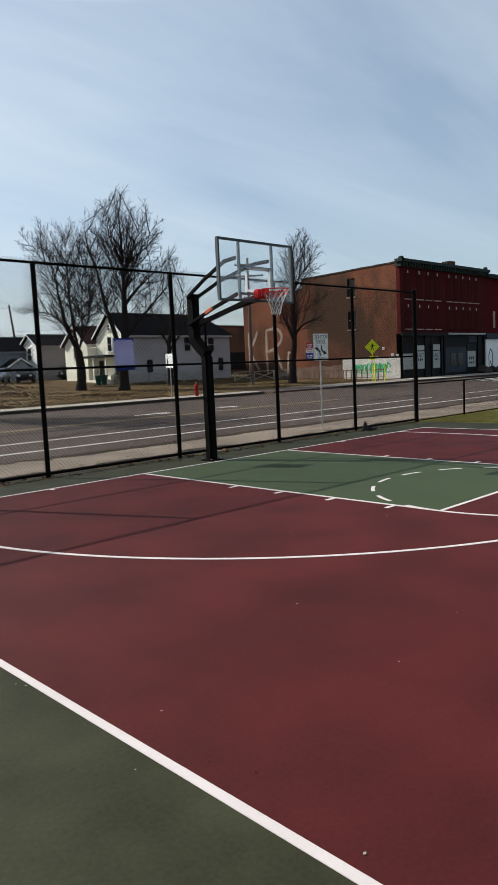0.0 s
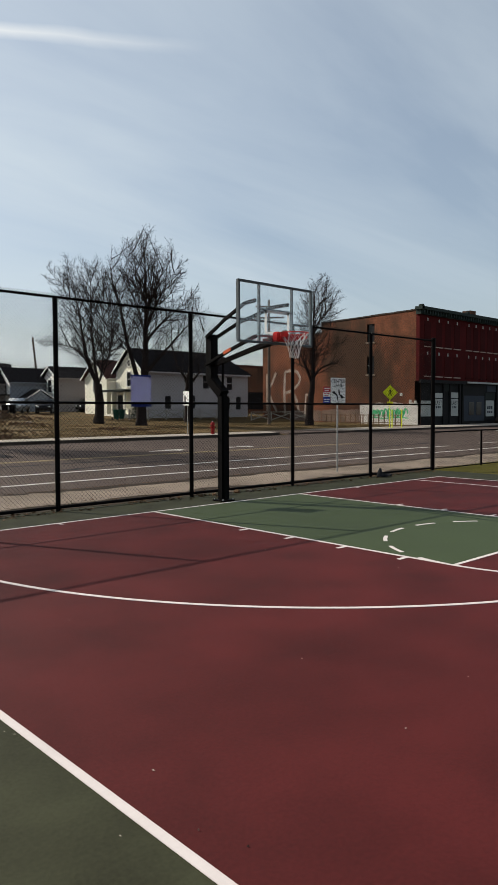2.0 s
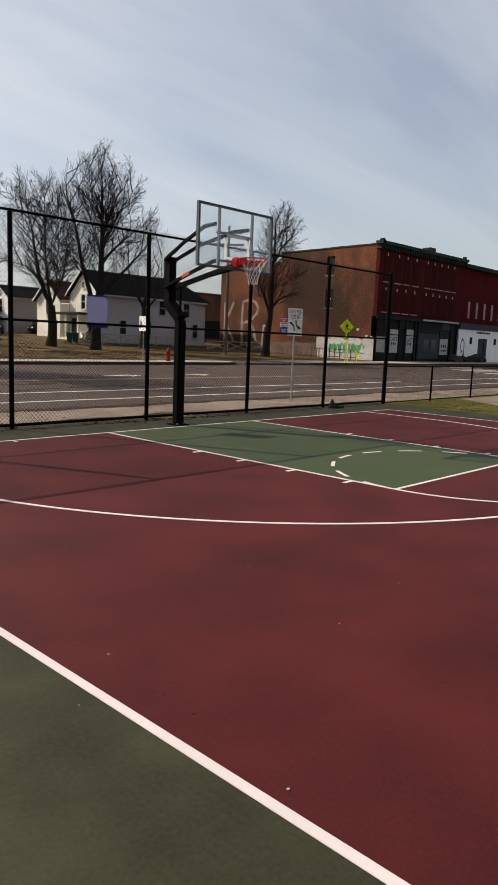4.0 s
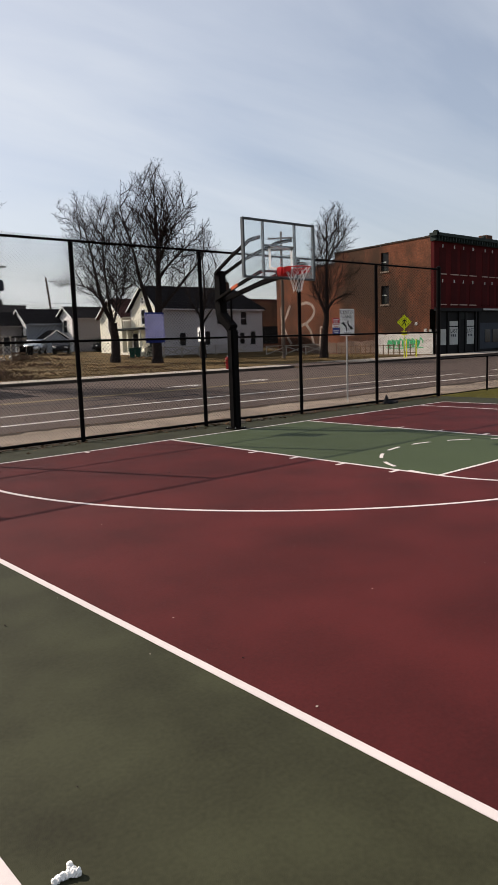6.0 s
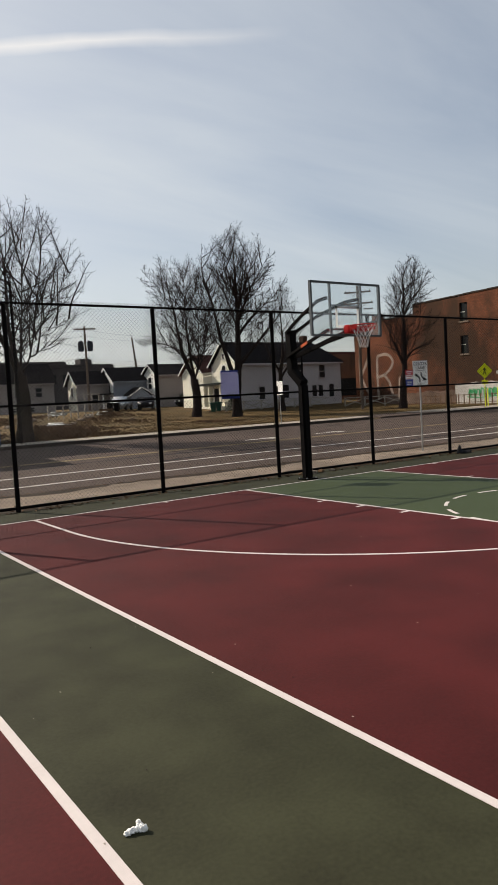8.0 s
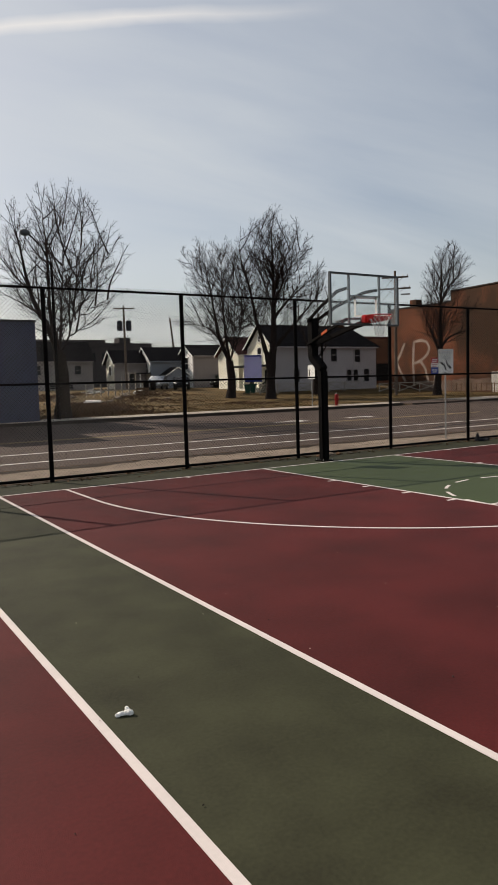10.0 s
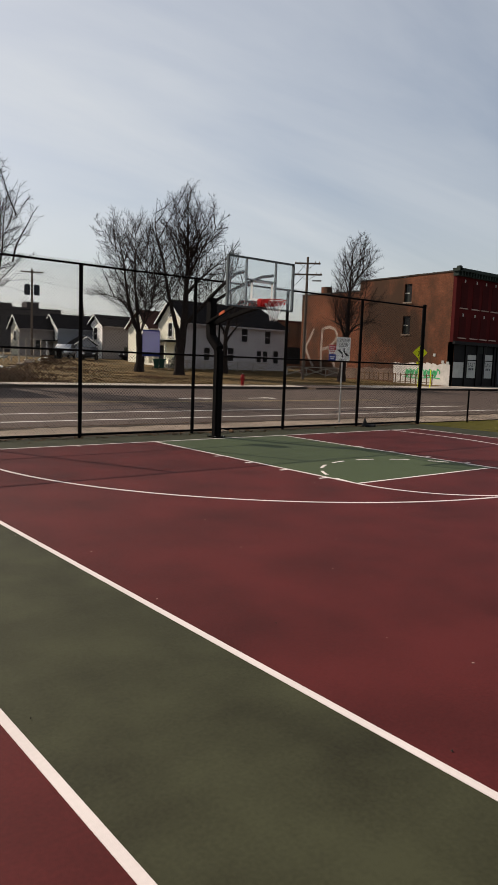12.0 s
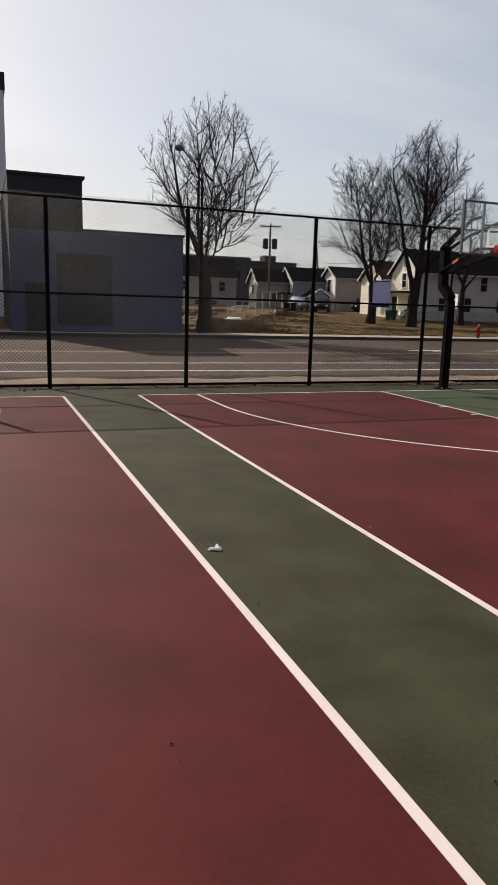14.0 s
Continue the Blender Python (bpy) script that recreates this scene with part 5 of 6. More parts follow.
bm = ragged(0.1, 7.4, 60, 0.05, 2.25, 0.08, -0.012, 0.0)
wash = part("whitewash", bm, LIMEWASH, block, "peeling whitewash band at the wall's foot")
bm = ragged(7.4, 12.85, 34, 0.3, 1.6, 0.07, -0.008, 0.0)
part("whitewash", bm, GRIMEWASH, block, "grimy remains of whitewash")
bm = ragged(12.95, 17.5, 26, 0.3, 1.5, 0.07, 0.042, 0.05)
part("whitewash", bm, GRIMEWASH, block, "grimy remains of whitewash")
bm = bmesh.new()
for i in range(9):
    a = 5.7 - 0.5 * i
    stroke(bm, [(a, 0.95 + 0.2 * rnd.random()), (a - 0.1, 1.5 + 0.25 * rnd.random()), (a - 0.42, 1.45), (a - 0.4, 0.9 + 0.3 * rnd.random())], 0.13, -0.014)
for i in range(7):
    a = 5.5 - 0.6 * i
    stroke(bm, [(a + 0.1 * math.cos(q), 1.15 + 0.32 * math.sin(q)) for q in np.linspace(0.3, 6.9, 9)], 0.12, -0.026)
stroke(bm, [(5.9, 0.8), (4.2, 0.68), (2.4, 0.82), (1.2, 0.72)], 0.1, -0.026)
part("sprayed_tag", bm, TAGGREEN, wash, "green sprayed scrawl")
for z, yc in ((3.0, 2.1), (2.3, 1.0), (2.2, 0.4)):
    b = bmesh.new(); span(b, -0.05, 0.0, yc - 0.15, yc + 0.15, z, z + 0.3); part("meter_box", b, BOARD, flank)

# front, local x along the street, facing -y
FW = 17.8
bm = bmesh.new()
span(bm, -0.02, FW, -0.04, 0.36, 4.5, H1)
front = part("front_wall", bm, OXBLOOD, block, "oxblood painted brick front")
bm = bmesh.new()
span(bm, -0.35, FW + 0.1, -0.55, 0.3, H1 + 0.05, H1 + 0.35)
span(bm, -0.2, FW + 0.1, -0.3, 0.3, H1 - 0.4, H1 + 0.05)
corn = part("cornice", bm, ROOFTRIM, block, "dark green bracketed metal cornice")
for i in range(36):
    b = bmesh.new(); x = 0.2 + i * (FW - 0.4) / 35
    span(b, x - 0.07, x + 0.07, -0.48, -0.3, H1 - 0.35, H1 + 0.05)
    part("bracket", b, ROOFTRIM, corn)
b = bmesh.new(); box(b, (-0.1, -0.3, H1 + 0.28), (0.45, 0.5, 0.55), 0, 0.08); part("corner_finial", b, ROOFTRIM, corn)
for xc in (8.7, 17.2):
    b = bmesh.new(); box(b, (xc, -0.3, H1 + 0.4), (0.35, 0.4, 0.45), 0, 0.05); part("finial", b, ROOFTRIM, corn)
b = bmesh.new(); span(b, 12.6, 13.8, 1.6, 2.6, H1 - 0.4, H1 + 1.3); part("chimney", b, BRICK, block)
bays = [1.4, 3.5, 5.2, 7.0, 9.4, 10.9, 12.4, 13.9, 15.4]
for zrow, hh in ((8.0, 2.5), (5.0, 2.1)):
    for i, x in enumerate(bays):
        w = 1.15 if x < 8 else 1.0
        b = bmesh.new(); span(b, x - w / 2, x + w / 2, -0.065, -0.04, zrow, zrow + hh)
        pnl = part("boarded_window", b, OXPANEL, block, "boarded window painted oxblood")
        b = bmesh.new(); span(b, x - w / 2 - 0.08, x + w / 2 + 0.08, -0.15, -0.04, zrow - 0.1, zrow); part("sill", b, PINKWASH if zrow > 6 or i < 4 else OXPANEL, pnl)
        b = bmesh.new(); span(b, x - 0.06, x + 0.06, -0.1, -0.04, zrow + hh + 0.04, zrow + hh + 0.34); part("keystone", b, BOARD, pnl)
# shop storey
bm = bmesh.new()
span(bm, 0.0, FW, 0.15, 0.5, -0.3, 4.5)
shop = part("shopfront_wall", bm, STOREDARK, block, "dark boarded shopfront")
bm = bmesh.new(); span(bm, 0.0, 8.8, -0.25, 0.15, 4.3, 4.62); part("signboard", bm, STOREDARK, shop)
bm = bmesh.new(); span(bm, 8.8, 17.0, -0.35, 0.15, 4.42, 4.6); part("awning_rail", bm, BOARD, shop)
for x0, x1, z0, z1, m in ((0.3, 2.3, 0.9, 2.5, BOARD), (0.3, 2.3, 2.55, 3.3, STOREDARK), (3.0, 4.5, 0.9, 2.7, BOARD), (3.0, 4.5, 2.8, 3.3, BOARD), (6.2, 7.6, 0.9, 2.7, BOARD), (6.2, 7.6, 2.8, 3.4, BOARD),
                          (5.0, 6.4, 3.5, 4.5, TEAL), (13.6, 15.4, 0.8, 2.6, BOARD), (13.8, 15.8, 3.6, 4.3, TARP), (13.4, 15.6, 2.7, 3.4, TEAL), (8.8, 13.2, 0.3, 3.1, TARP)):
    b = bmesh.new(); span(b, x0, x1, 0.09, 0.15, z0, z1)
    pb = part("panel", b, m, shop, "weathered shopfront panel")
    if m is BOARD and z1 - z0 > 1.7:
        if x0 < 8:
            letters("LAST", 0.6, TARP, pb, Matrix.Translation(((x0 + x1) / 2, 0.086, z1 - 0.42)) @ FRONT)
        for j, hz in enumerate((0.42, 0.28) if x0 > 8 else (0.3,)):
            for k in range(3):
                c = bmesh.new(); xs0 = x0 + 0.25 + k * (x1 - x0 - 0.5) / 3
                span(c, xs0, xs0 + (x1 - x0 - 0.5) / 3 - 0.12, 0.083, 0.088, z1 - 0.98 - j * 0.45, z1 - 0.98 - j * 0.45 + hz * 0.8)
                part("text_bar", c, TARP, pb)
for x in (0.15, 2.6, 4.7, 5.9, 7.9, 8.5, 16.0, 17.4):
    b = bmesh.new(); span(b, x - 0.15, x + 0.15, 0.0, 0.15, -0.2, 4.4); part("pilaster", b, STOREDARK if x > 1 else TEAL, shop)
b = bmesh.new(); span(b, 4.85, 5.75, 0.1, 0.15, -0.1, 3.0); part("doorway", b, STOREDARK, shop, "dark recessed doorway")
for x in (9.8, 11.4):
    b = bmesh.new(); span(b, x, x + 1.1, 0.05, 0.09, 1.0, 2.4); part("window", b, PANE, shop)
bm = bmesh.new(); span(bm, 0.35, FW, 0.4, L1 + 0.0, H1 - 1.0, H1 - 0.7); part("roof", bm, SLATE, block)
bm = bmesh.new(); span(bm, 0.4, FW, L1 - 0.3, L1, -0.3, H1 - 0.3); part("back_wall", bm, BRICK_X, block)
bm = bmesh.new(); span(bm, 0.4, FW, L1, L1 + L2, H2 - 0.9, H2 - 0.6); part("rear_roof", bm, SLATE, block)
bm = bmesh.new(); span(bm, 0.4, FW, L1 + L2 - 0.3, L1 + L2, -0.3, H2); part("rear_end_wall", bm, BRICK_X, block)

annex = thing("corner_shop", (51.6 + FW, 30.0, G), "oxblood upper storeys over a whitewashed boarded shop", "building")
AW = 12.2
bm = bmesh.new(); span(bm, 0.02, AW, 0.05, 0.4, 4.6, H1 - 0.5)
part("front_wall", bm, mat("crimson_facade_paint", (0.062, 0.006, 0.0075), rough=0.8, vary=0.35, grain=5, blotch=0.3, bump=0.15, bump_scale=9, spec=0.03), annex)
bm = bmesh.new(); span(bm, 0.0, AW + 0.2, -0.4, 0.4, H1 - 0.5, H1 - 0.05); part("cornice", bm, STOREDARK, annex)
for i in range(5):
    b = bmesh.new(); x = 2.1 + i * 2.1
    span(b, x - 0.24, x + 0.24, 0.02, 0.05, 5.25, 7.2); bw = part("boarded_window", b, PINKWASH, annex, "narrow dull pale boarded window")
    b = bmesh.new(); span(b, x - 0.32, x + 0.32, -0.03, 0.05, 5.13, 5.25); part("sill", b, STOREDARK, bw)
bm = bmesh.new(); span(bm, 0.0, AW, 0.0, 0.4, -0.3, 3.9)
low_w = part("shopfront_wall", bm, WHITE, annex, "whitewashed shop wall")
bm = bmesh.new(); span(bm, 0.0, AW, -0.12, 0.4, 3.9, 4.6); part("fascia", bm, TARP, annex)
for x0, x1, z0, z1, m in ((2.9, 3.5, 2.2, 3.0, STOREDARK), (9.6, 10.2, 2.2, 3.0, STOREDARK), (5.2, 7.6, 0.0, 2.9, TARP), (6.6, 6.9, 0.1, 2.7, BOARD)):
    b = bmesh.new(); span(b, x0, x1, -0.03, 0.0, z0, z1); part("opening", b, m, low_w)
bars(low_w, TARP, 4.6, 8.4, 3.6, 0.22, -0.004, seed=21)
bm = bmesh.new()
for (xa, za), (xb, zb) in zip([(0.7, 0.4), (0.6, 2.0), (1.0, 2.8), (1.5, 2.4), (1.6, 0.5)], [(0.6, 2.0), (1.0, 2.8), (1.5, 2.4), (1.6, 0.5), (0.9, 1.4)]):
    beam(bm, (xa, -0.006, za), (xb, -0.006, zb), 0.008, 0.14)
part("scrawl", bm, STOREDARK, low_w, "dark sprayed outline")
bm = bmesh.new(); span(bm, 0.02, AW, 0.4, 12.0, H1 - 1.3, H1 - 1.0); part("roof", bm, SLATE, annex)
bm = bmesh.new(); span(bm, AW - 0.35, AW, 0.4, 12.0, -0.3, H1 - 0.5); part("side_wall", bm, BRICK, annex)
bm = bmesh.new(); span(bm, 0.02, AW, 11.7, 12.0, -0.3, H1 - 0.5); part("back_wall", bm, BRICK_X, annex)
for i, (x, r) in enumerate(((66.5, 0.9), (68.2, 0.8), (71.5, 1.1), (73.0, 0.7))):
    litter_clump((x, 28.7, 0.15), r, "dark mound of rubble before the shopfront", BLACKCLOTH if i % 2 else KERB, 40 + i, "rubble_heap")

end = thing("dark_end_building", (88.0, 33.0, G), "dark low flat-roofed building at the end of the row", "building")
b = bmesh.new(); span(b, 0, 16, 0, 10, -0.3, 5.2); part("wall", b, FARWALL, end)
b = bmesh.new(); span(b, -0.15, 16.15, -0.15, 10.15, 5.2, 5.5); part("parapet", b, STOREDARK, end)
for k in range(4):
    b = bmesh.new(); span(b, 1.2 + 3.7 * k, 3.2 + 3.7 * k, -0.04, 0.0, 1.0, 2.8); part("window", b, PANE, end)

# railing before the flank wall
for k in range(2):
    rl = thing("iron_railing", (49.6, 30.6 + 5.0 * k, 0.16), "rusty brown iron railing before the brick flank", "railing", group="flank railings")
    for z in (0.25, 1.0):
        b = bmesh.new(); span(b, -0.03, 0.03, 0.0, 4.9, z - 0.035, z + 0.035); part("rail", b, LEAFLITTER, rl)
    for i in range(8):
        b = bmesh.new(); span(b, -0.04, 0.04, 0.1 + i * 0.67, 0.18 + i * 0.67, -0.1, 1.12); part("baluster", b, LEAFLITTER, rl)


def house(name, at, lx, ly, eave, ridge, wall, roof, label, windows=(), gable_windows=(), hip=0.0, rz=0.0, gable_wall=None, dormers=0):
    """A gabled house whose ridge runs along local x; its gable faces -x and its long side -y."""
    h = thing(name, at, label, "house", rz=rz)
    t = 0.25
    bm = bmesh.new(); span(bm, 0, lx, 0, t, -0.5, eave); part("side_wall", bm, wall, h)
    bm = bmesh.new(); span(bm, 0, lx, ly - t, ly, -0.5, eave); part("side_wall", bm, wall, h)
    for x, nm in ((0.0, "gable_wall"), (lx - t, "gable_wall")):
        bm = bmesh.new()
        top = ridge - 0.12 if not (hip and x > 0) else eave + 0.05
        prof = [(t, -0.5), (ly - t, -0.5), (ly - t, eave), (ly / 2, top), (t, eave)] if x == 0 or not hip else [(t, -0.5), (ly - t, -0.5), (ly - t, eave), (t, eave)]
        a = [bm.verts.new((x, y, z)) for y, z in prof]; b = [bm.verts.new((x + t, y, z)) for y, z in prof]
        bm.faces.new(a); bm.faces.new(b[::-1])
        for i in range(len(prof)):
            bm.faces.new((a[i], a[(i + 1) % len(prof)], b[(i + 1) % len(prof)], b[i]))
        part(nm, bm, gable_wall or wall, h)
    o = 0.35
    bm = bmesh.new()
    k = (ridge - eave) / (ly / 2)
    for s in (0, 1):
        ye = -o if s == 0 else ly + o
        ze = eave - k * o
        q = [(-o, ye, ze), (lx + o, ye, ze), (lx + o - hip, ly / 2, ridge), (-o, ly / 2, ridge)]
        lo = [bm.verts.new(v) for v in q]; hi = [bm.verts.new((v[0], v[1], v[2] + 0.16)) for v in q]
        bm.faces.new(lo); bm.faces.new(hi[::-1])
        for i in range(4):
            bm.faces.new((lo[i], lo[(i + 1) % 4], hi[(i + 1) % 4], hi[i]))
    if hip:
        ze = eave - k * o
        q = [(lx + o, -o, ze), (lx + o, ly + o, ze), (lx + o - hip, ly / 2, ridge)]
        lo = [bm.verts.new(v) for v in q]; hi = [bm.verts.new((v[0], v[1], v[2] + 0.16)) for v in q]
        bm.faces.new(lo); bm.faces.new(hi[::-1])
        for i in range(3):
            bm.faces.new((lo[i], lo[(i + 1) % 3], hi[(i + 1) % 3], hi[i]))
    rf = part("roof", bm, roof, h)
    for s in (0, 1):        # pale barge boards on the lit gable
        y_e, y_r = (-o, ly / 2) if s == 0 else (ly + o, ly / 2)
        b = bmesh.new(); beam(b, (-o - 0.03, y_e, eave - k * o + 0.05), (-o - 0.03, y_r, ridge + 0.05), 0.05, 0.15)
        part("barge_board", b, WHITE, rf)
    b = bmesh.new(); span(b, -0.05, lx + 0.05, -o - 0.06, -o, eave - k * o - 0.06, eave - k * o + 0.1)
    part("gutter", b, wall, rf)
    for x, z, w, hh in windows:
        window(h, x, z, w, hh, 0.0, trim=wall)
    for y, z, w, hh in gable_windows:
        window(h, y, z, w, hh, 0.0, along="y")
    return h


# gable_wall: a lighter siding that adds to the sunlight on the gable end
H = house("white_house", (34.0, 52.6, 1.0), 15.2, 5.3, 5.1, 7.4, SIDING_SHADED, SLATE, "two-storey white clapboard house with dark roof", hip=2.6, gable_wall=CREAM,
          windows=[(3.2, 0.9, 0.8, 1.4), (6.6, 0.9, 0.9, 1.5), (8.6, 3.2, 0.9, 1.5), (10.9, 0.9, 0.7, 1.3), (11.9, 0.9, 0.7, 1.3), (13.6, 0.8, 0.8, 1.5), (12.2, 3.1, 0.9, 1.5)],
          gable_windows=[(2.65, 3.4, 0.8, 1.5), (1.3, 0.8, 0.8, 1.6), (2.65, 5.6, 0.5, 0.6)])
b = bmesh.new(); span(b, 11.5, 12.2, 2.4, 3.1, 6.5, 8.3); part("chimney", b, BRICK, H)
# its columned two-storey porch, on the street side
b = bmesh.new(); span(b, -2.2, 0.0, 0.3, 5.6, -0.4, 0.35); porch = part("porch_deck", b, CREAM, H, "cream two-storey front porch")
for y in (0.5, 2.9, 5.4):
    b = bmesh.new(); span(b, -2.1, -1.95, y - 0.08, y + 0.08, 0.35, 2.75); part("column", b, CREAM, porch)
b = bmesh.new(); span(b, -2.35, 0.0, 0.2, 5.7, 2.75, 2.95); part("balcony_floor", b, TEAL, porch)
b = bmesh.new(); span(b, -2.3, -2.22, 0.2, 5.7, 3.75, 3.83); part("balcony_rail", b, CREAM, porch)
for i in range(14):
    b = bmesh.new(); y = 0.3 + i * 0.41
    span(b, -2.28, -2.24, y - 0.025, y + 0.025, 2.95, 3.75); part("baluster", b, CREAM, porch)
b = bmesh.new(); span(b, -0.06, 0.0, 4.0, 4.9, 0.35, 2.4); part("door", b, STOREDARK, H, "dark front door")

house("cream_house", (33.2, 58.6, 1.2), 8.0, 4.8, 4.3, 6.2, CREAM, REDROOF, "cream house with maroon roof behind the trees", windows=[(2, 1, .8, 1.4)], gable_windows=[(2.4, 2.6, 0.8, 1.3), (1.2, 0.6, 0.8, 1.3)])
house("gabled_house", (33.0, 69.6, 1.55), 11.0, 3.9, 4.35, 5.6, TAUPE, SLATE, "grey clapboard house with white gable end lightened as sunlit", gable_wall=GABLE_LIT,
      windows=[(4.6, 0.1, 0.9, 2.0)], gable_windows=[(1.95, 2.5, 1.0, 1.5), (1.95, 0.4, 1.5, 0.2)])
H3 = house("blue_house", (28.3, 72.6, 1.7), 6.6, 4.2, 3.7, 5.3, BLUEGREY, SLATE, "blue-grey clapboard house with white gable end lightened as sunlit", gable_wall=GABLE_LIT,
           windows=[(2.2, 0.8, 0.8, 1.2), (4.4, 0.8, 0.8, 1.2)], gable_windows=[(1.3, 2.0, 0.7, 1.2), (2.9, 2.0, 0.7, 1.2)])
b = bmesh.new(); span(b, -1.6, 0.0, 0.1, 4.1, 1.9, 2.05); pr = part("porch_roof", b, SLATE, H3)
for y in (0.3, 2.1, 3.9):
    b = bmesh.new(); span(b, -1.5, -1.36, y - 0.07, y + 0.07, -0.3, 1.9); part("porch_column", b, WHITE, pr)
b = bmesh.new(); span(b, 1.3, 4.1, -2.4, 0.0, -0.4, 1.5); gar = part("garage_wall", b, BLUEGREY, H3, "low blue-grey side garage")
b = bmesh.new()
for sx in (-1, 1):
    beam(b, (2.7 + sx * 0.85, -2.52, 1.6), (2.7 + sx * 0.85, 0.0, 1.6), 1.7, 0.12)
for v in b.verts:
    v.co.z += 1.02 - 0.62 * abs(v.co.x - 2.7)
part("garage_roof", b, SLATE, gar)
b = bmesh.new(); upright(b, [(1.3, 1.5), (4.1, 1.5), (2.7, 2.5)], -2.4, -2.3); part("garage_gable", b, BLUEGREY, gar)
for sx in (-1, 1):
    b = bmesh.new(); beam(b, (2.7, -2.55, 2.62), (2.7 + sx * 1.75, -2.55, 1.535), 0.05, 0.13); part("barge_board", b, WHITE, gar)
b = bmesh.new(); span(b, 2.0, 3.4, -2.44, -2.4, -0.3, 1.35); part("garage_door", b, TARP, gar, "dark garage door")
house("yellow_gabled_house", (23.9, 74.1, 1.75), 5.0, 3.2, 3.5, 4.9, TAUPE, SLATE, "grey house with pale yellow gable end lightened as sunlit", gable_wall=CREAM, windows=[(2.4, 0.7, 0.8, 1.2)], gable_windows=[(1.6, 1.8, 0.7, 1.1)])
house("grey_house", (12.6, 76.5, 1.75), 9.2, 5.0, 3.9, 6.2, TAUPE, SLATE, "long grey clapboard house beyond the vacant lot", windows=[(2, 2.0, 0.8, 1.1), (4.6, 2.0, 0.8, 1.1), (7.2, 2.0, 0.8, 1.1), (5, 0.2, 3.0, 0.5)])

fb = thing("brick_warehouse", (58.5, 61.5, 1.0), "low orange brick warehouse with dark opening", "building")
b = bmesh.new(); span(b, -6.0, 9.0, 0, 8.0, -0.6, 6.6); part("wall", b, BRICK_X, fb)
b = bmesh.new(); span(b, -6.2, 9.2, -0.1, 8.2, 6.6, 6.9); part("parapet", b, REDROOF, fb)
b = bmesh.new(); span(b, -2.2, 3.5, -0.06, 0.0, 0.8, 3.2); part("opening", b, STOREDARK, fb)

fa = thing("long_flat_building", (33.0, 128.0, 2.0), "long dark flat-roofed building in the distance", "building")
b = bmesh.new(); span(b, -12, 20.5, 0, 12, -0.5, 9.3); part("wall", b, FARWALL, fa)
b = bmesh.new(); span(b, -12.3, 10.0, -0.3, 12, 9.3, 9.9); part("parapet", b, FARWALL, fa)
b = bmesh.new(); span(b, 14, 16.5, 2, 5, 9.3, 10.6); part("roof_unit", b, FARWALL, fa)
for i in range(9):
    b = bmesh.new(); span(b, -10 + i * 3.2, -8.2 + i * 3.2, -0.05, 0.0, 5.5, 7.2); part("window", b, PANE, fa)
b = bmesh.new(); tube(b, [(0.5, 1, 9.5), (0.5, 1, 12.5)], 0.12, 6); part("vent_pipe", b, FARWALL, fa)

# painted windowless building on the far pavement
sh = thing("blue_building", (0.6, 25.4, 0.1), "windowless slate-blue flat-roofed building", "building")
b = bmesh.new(); span(b, -5.4, 0.0, 0, 13.0, -0.4, 5.27, 0.02); part("front_wing", b, SHED, sh, "smooth slate-blue painted wall")
b = bmesh.new(); span(b, -5.38, 0.08, -0.06, 13.1, 5.27, 5.38); part("coping", b, SHED_DARK, sh)
b = bmesh.new(); span(b, -9.08, -5.4, 0.06, 13.0, -0.4, 7.85); up = part("upper_block", b, SHED_DARK, sh, "charcoal painted upper block")
b = bmesh.new(); span(b, -9.1, -5.28, -0.04, 13.1, 7.85, 7.98); part("coping", b, SHED_DARK, up)
b = bmesh.new(); span(b, -9.08, -5.4, -0.02, 0.06, -0.4, 5.2); part("lower_wall", b, SHED, sh)
b = bmesh.new(); span(b, -6.8, -3.9, -0.045, 0.005, 0.4, 4.1); part("dark_panel", b, SHED_DARK, sh, "dark roller shutter panel")
b = bmesh.new(); span(b, -8.38, -7.32, -0.05, -0.02, 0.0, 2.55); part("door", b, SHED_DARK, sh, "dark steel door")

tall = thing("pale_building", (-7.76, 46.0, 0.9), "tall pale grey panelled building with a dark roof edge", "building")
b = bmesh.new(); span(b, -14.0, 0.0, 0, 12.0, -0.6, 16.2, 0.03); part("wall", b, SHED_PALE, tall)
b = bmesh.new(); span(b, -14.1, 0.1, -0.1, 12.1, 16.2, 17.4); part("roof_edge", b, SHED_DARK, tall)

# split-rail fences before the houses
def rail_fence(at, n, rz):
    f = thing("rail_fence", at, "pale crossed wooden rail fence along the lawn", "fence", group="crossed rail fences", rz=rz)
    for i in range(n):
        x = 2.3 * i
        for z0, z1 in ((0.15, 0.95), (0.95, 0.15)):
            b = bmesh.new(); beam(b, (x, 0, z0), (x + 2.3, 0, z1), 0.06, 0.1); part("crossed_rail", b, RAILWOOD, f)
        b = bmesh.new(); span(b, x - 0.06, x + 0.06, -0.06, 0.06, -0.3, 1.1); part("fence_post", b, RAILWOOD, f)
        b = bmesh.new(); beam(b, (x, 0.06, 1.05), (x + 2.3, 0.06, 1.05), 0.05, 0.09); part("top_rail", b, RAILWOOD, f)


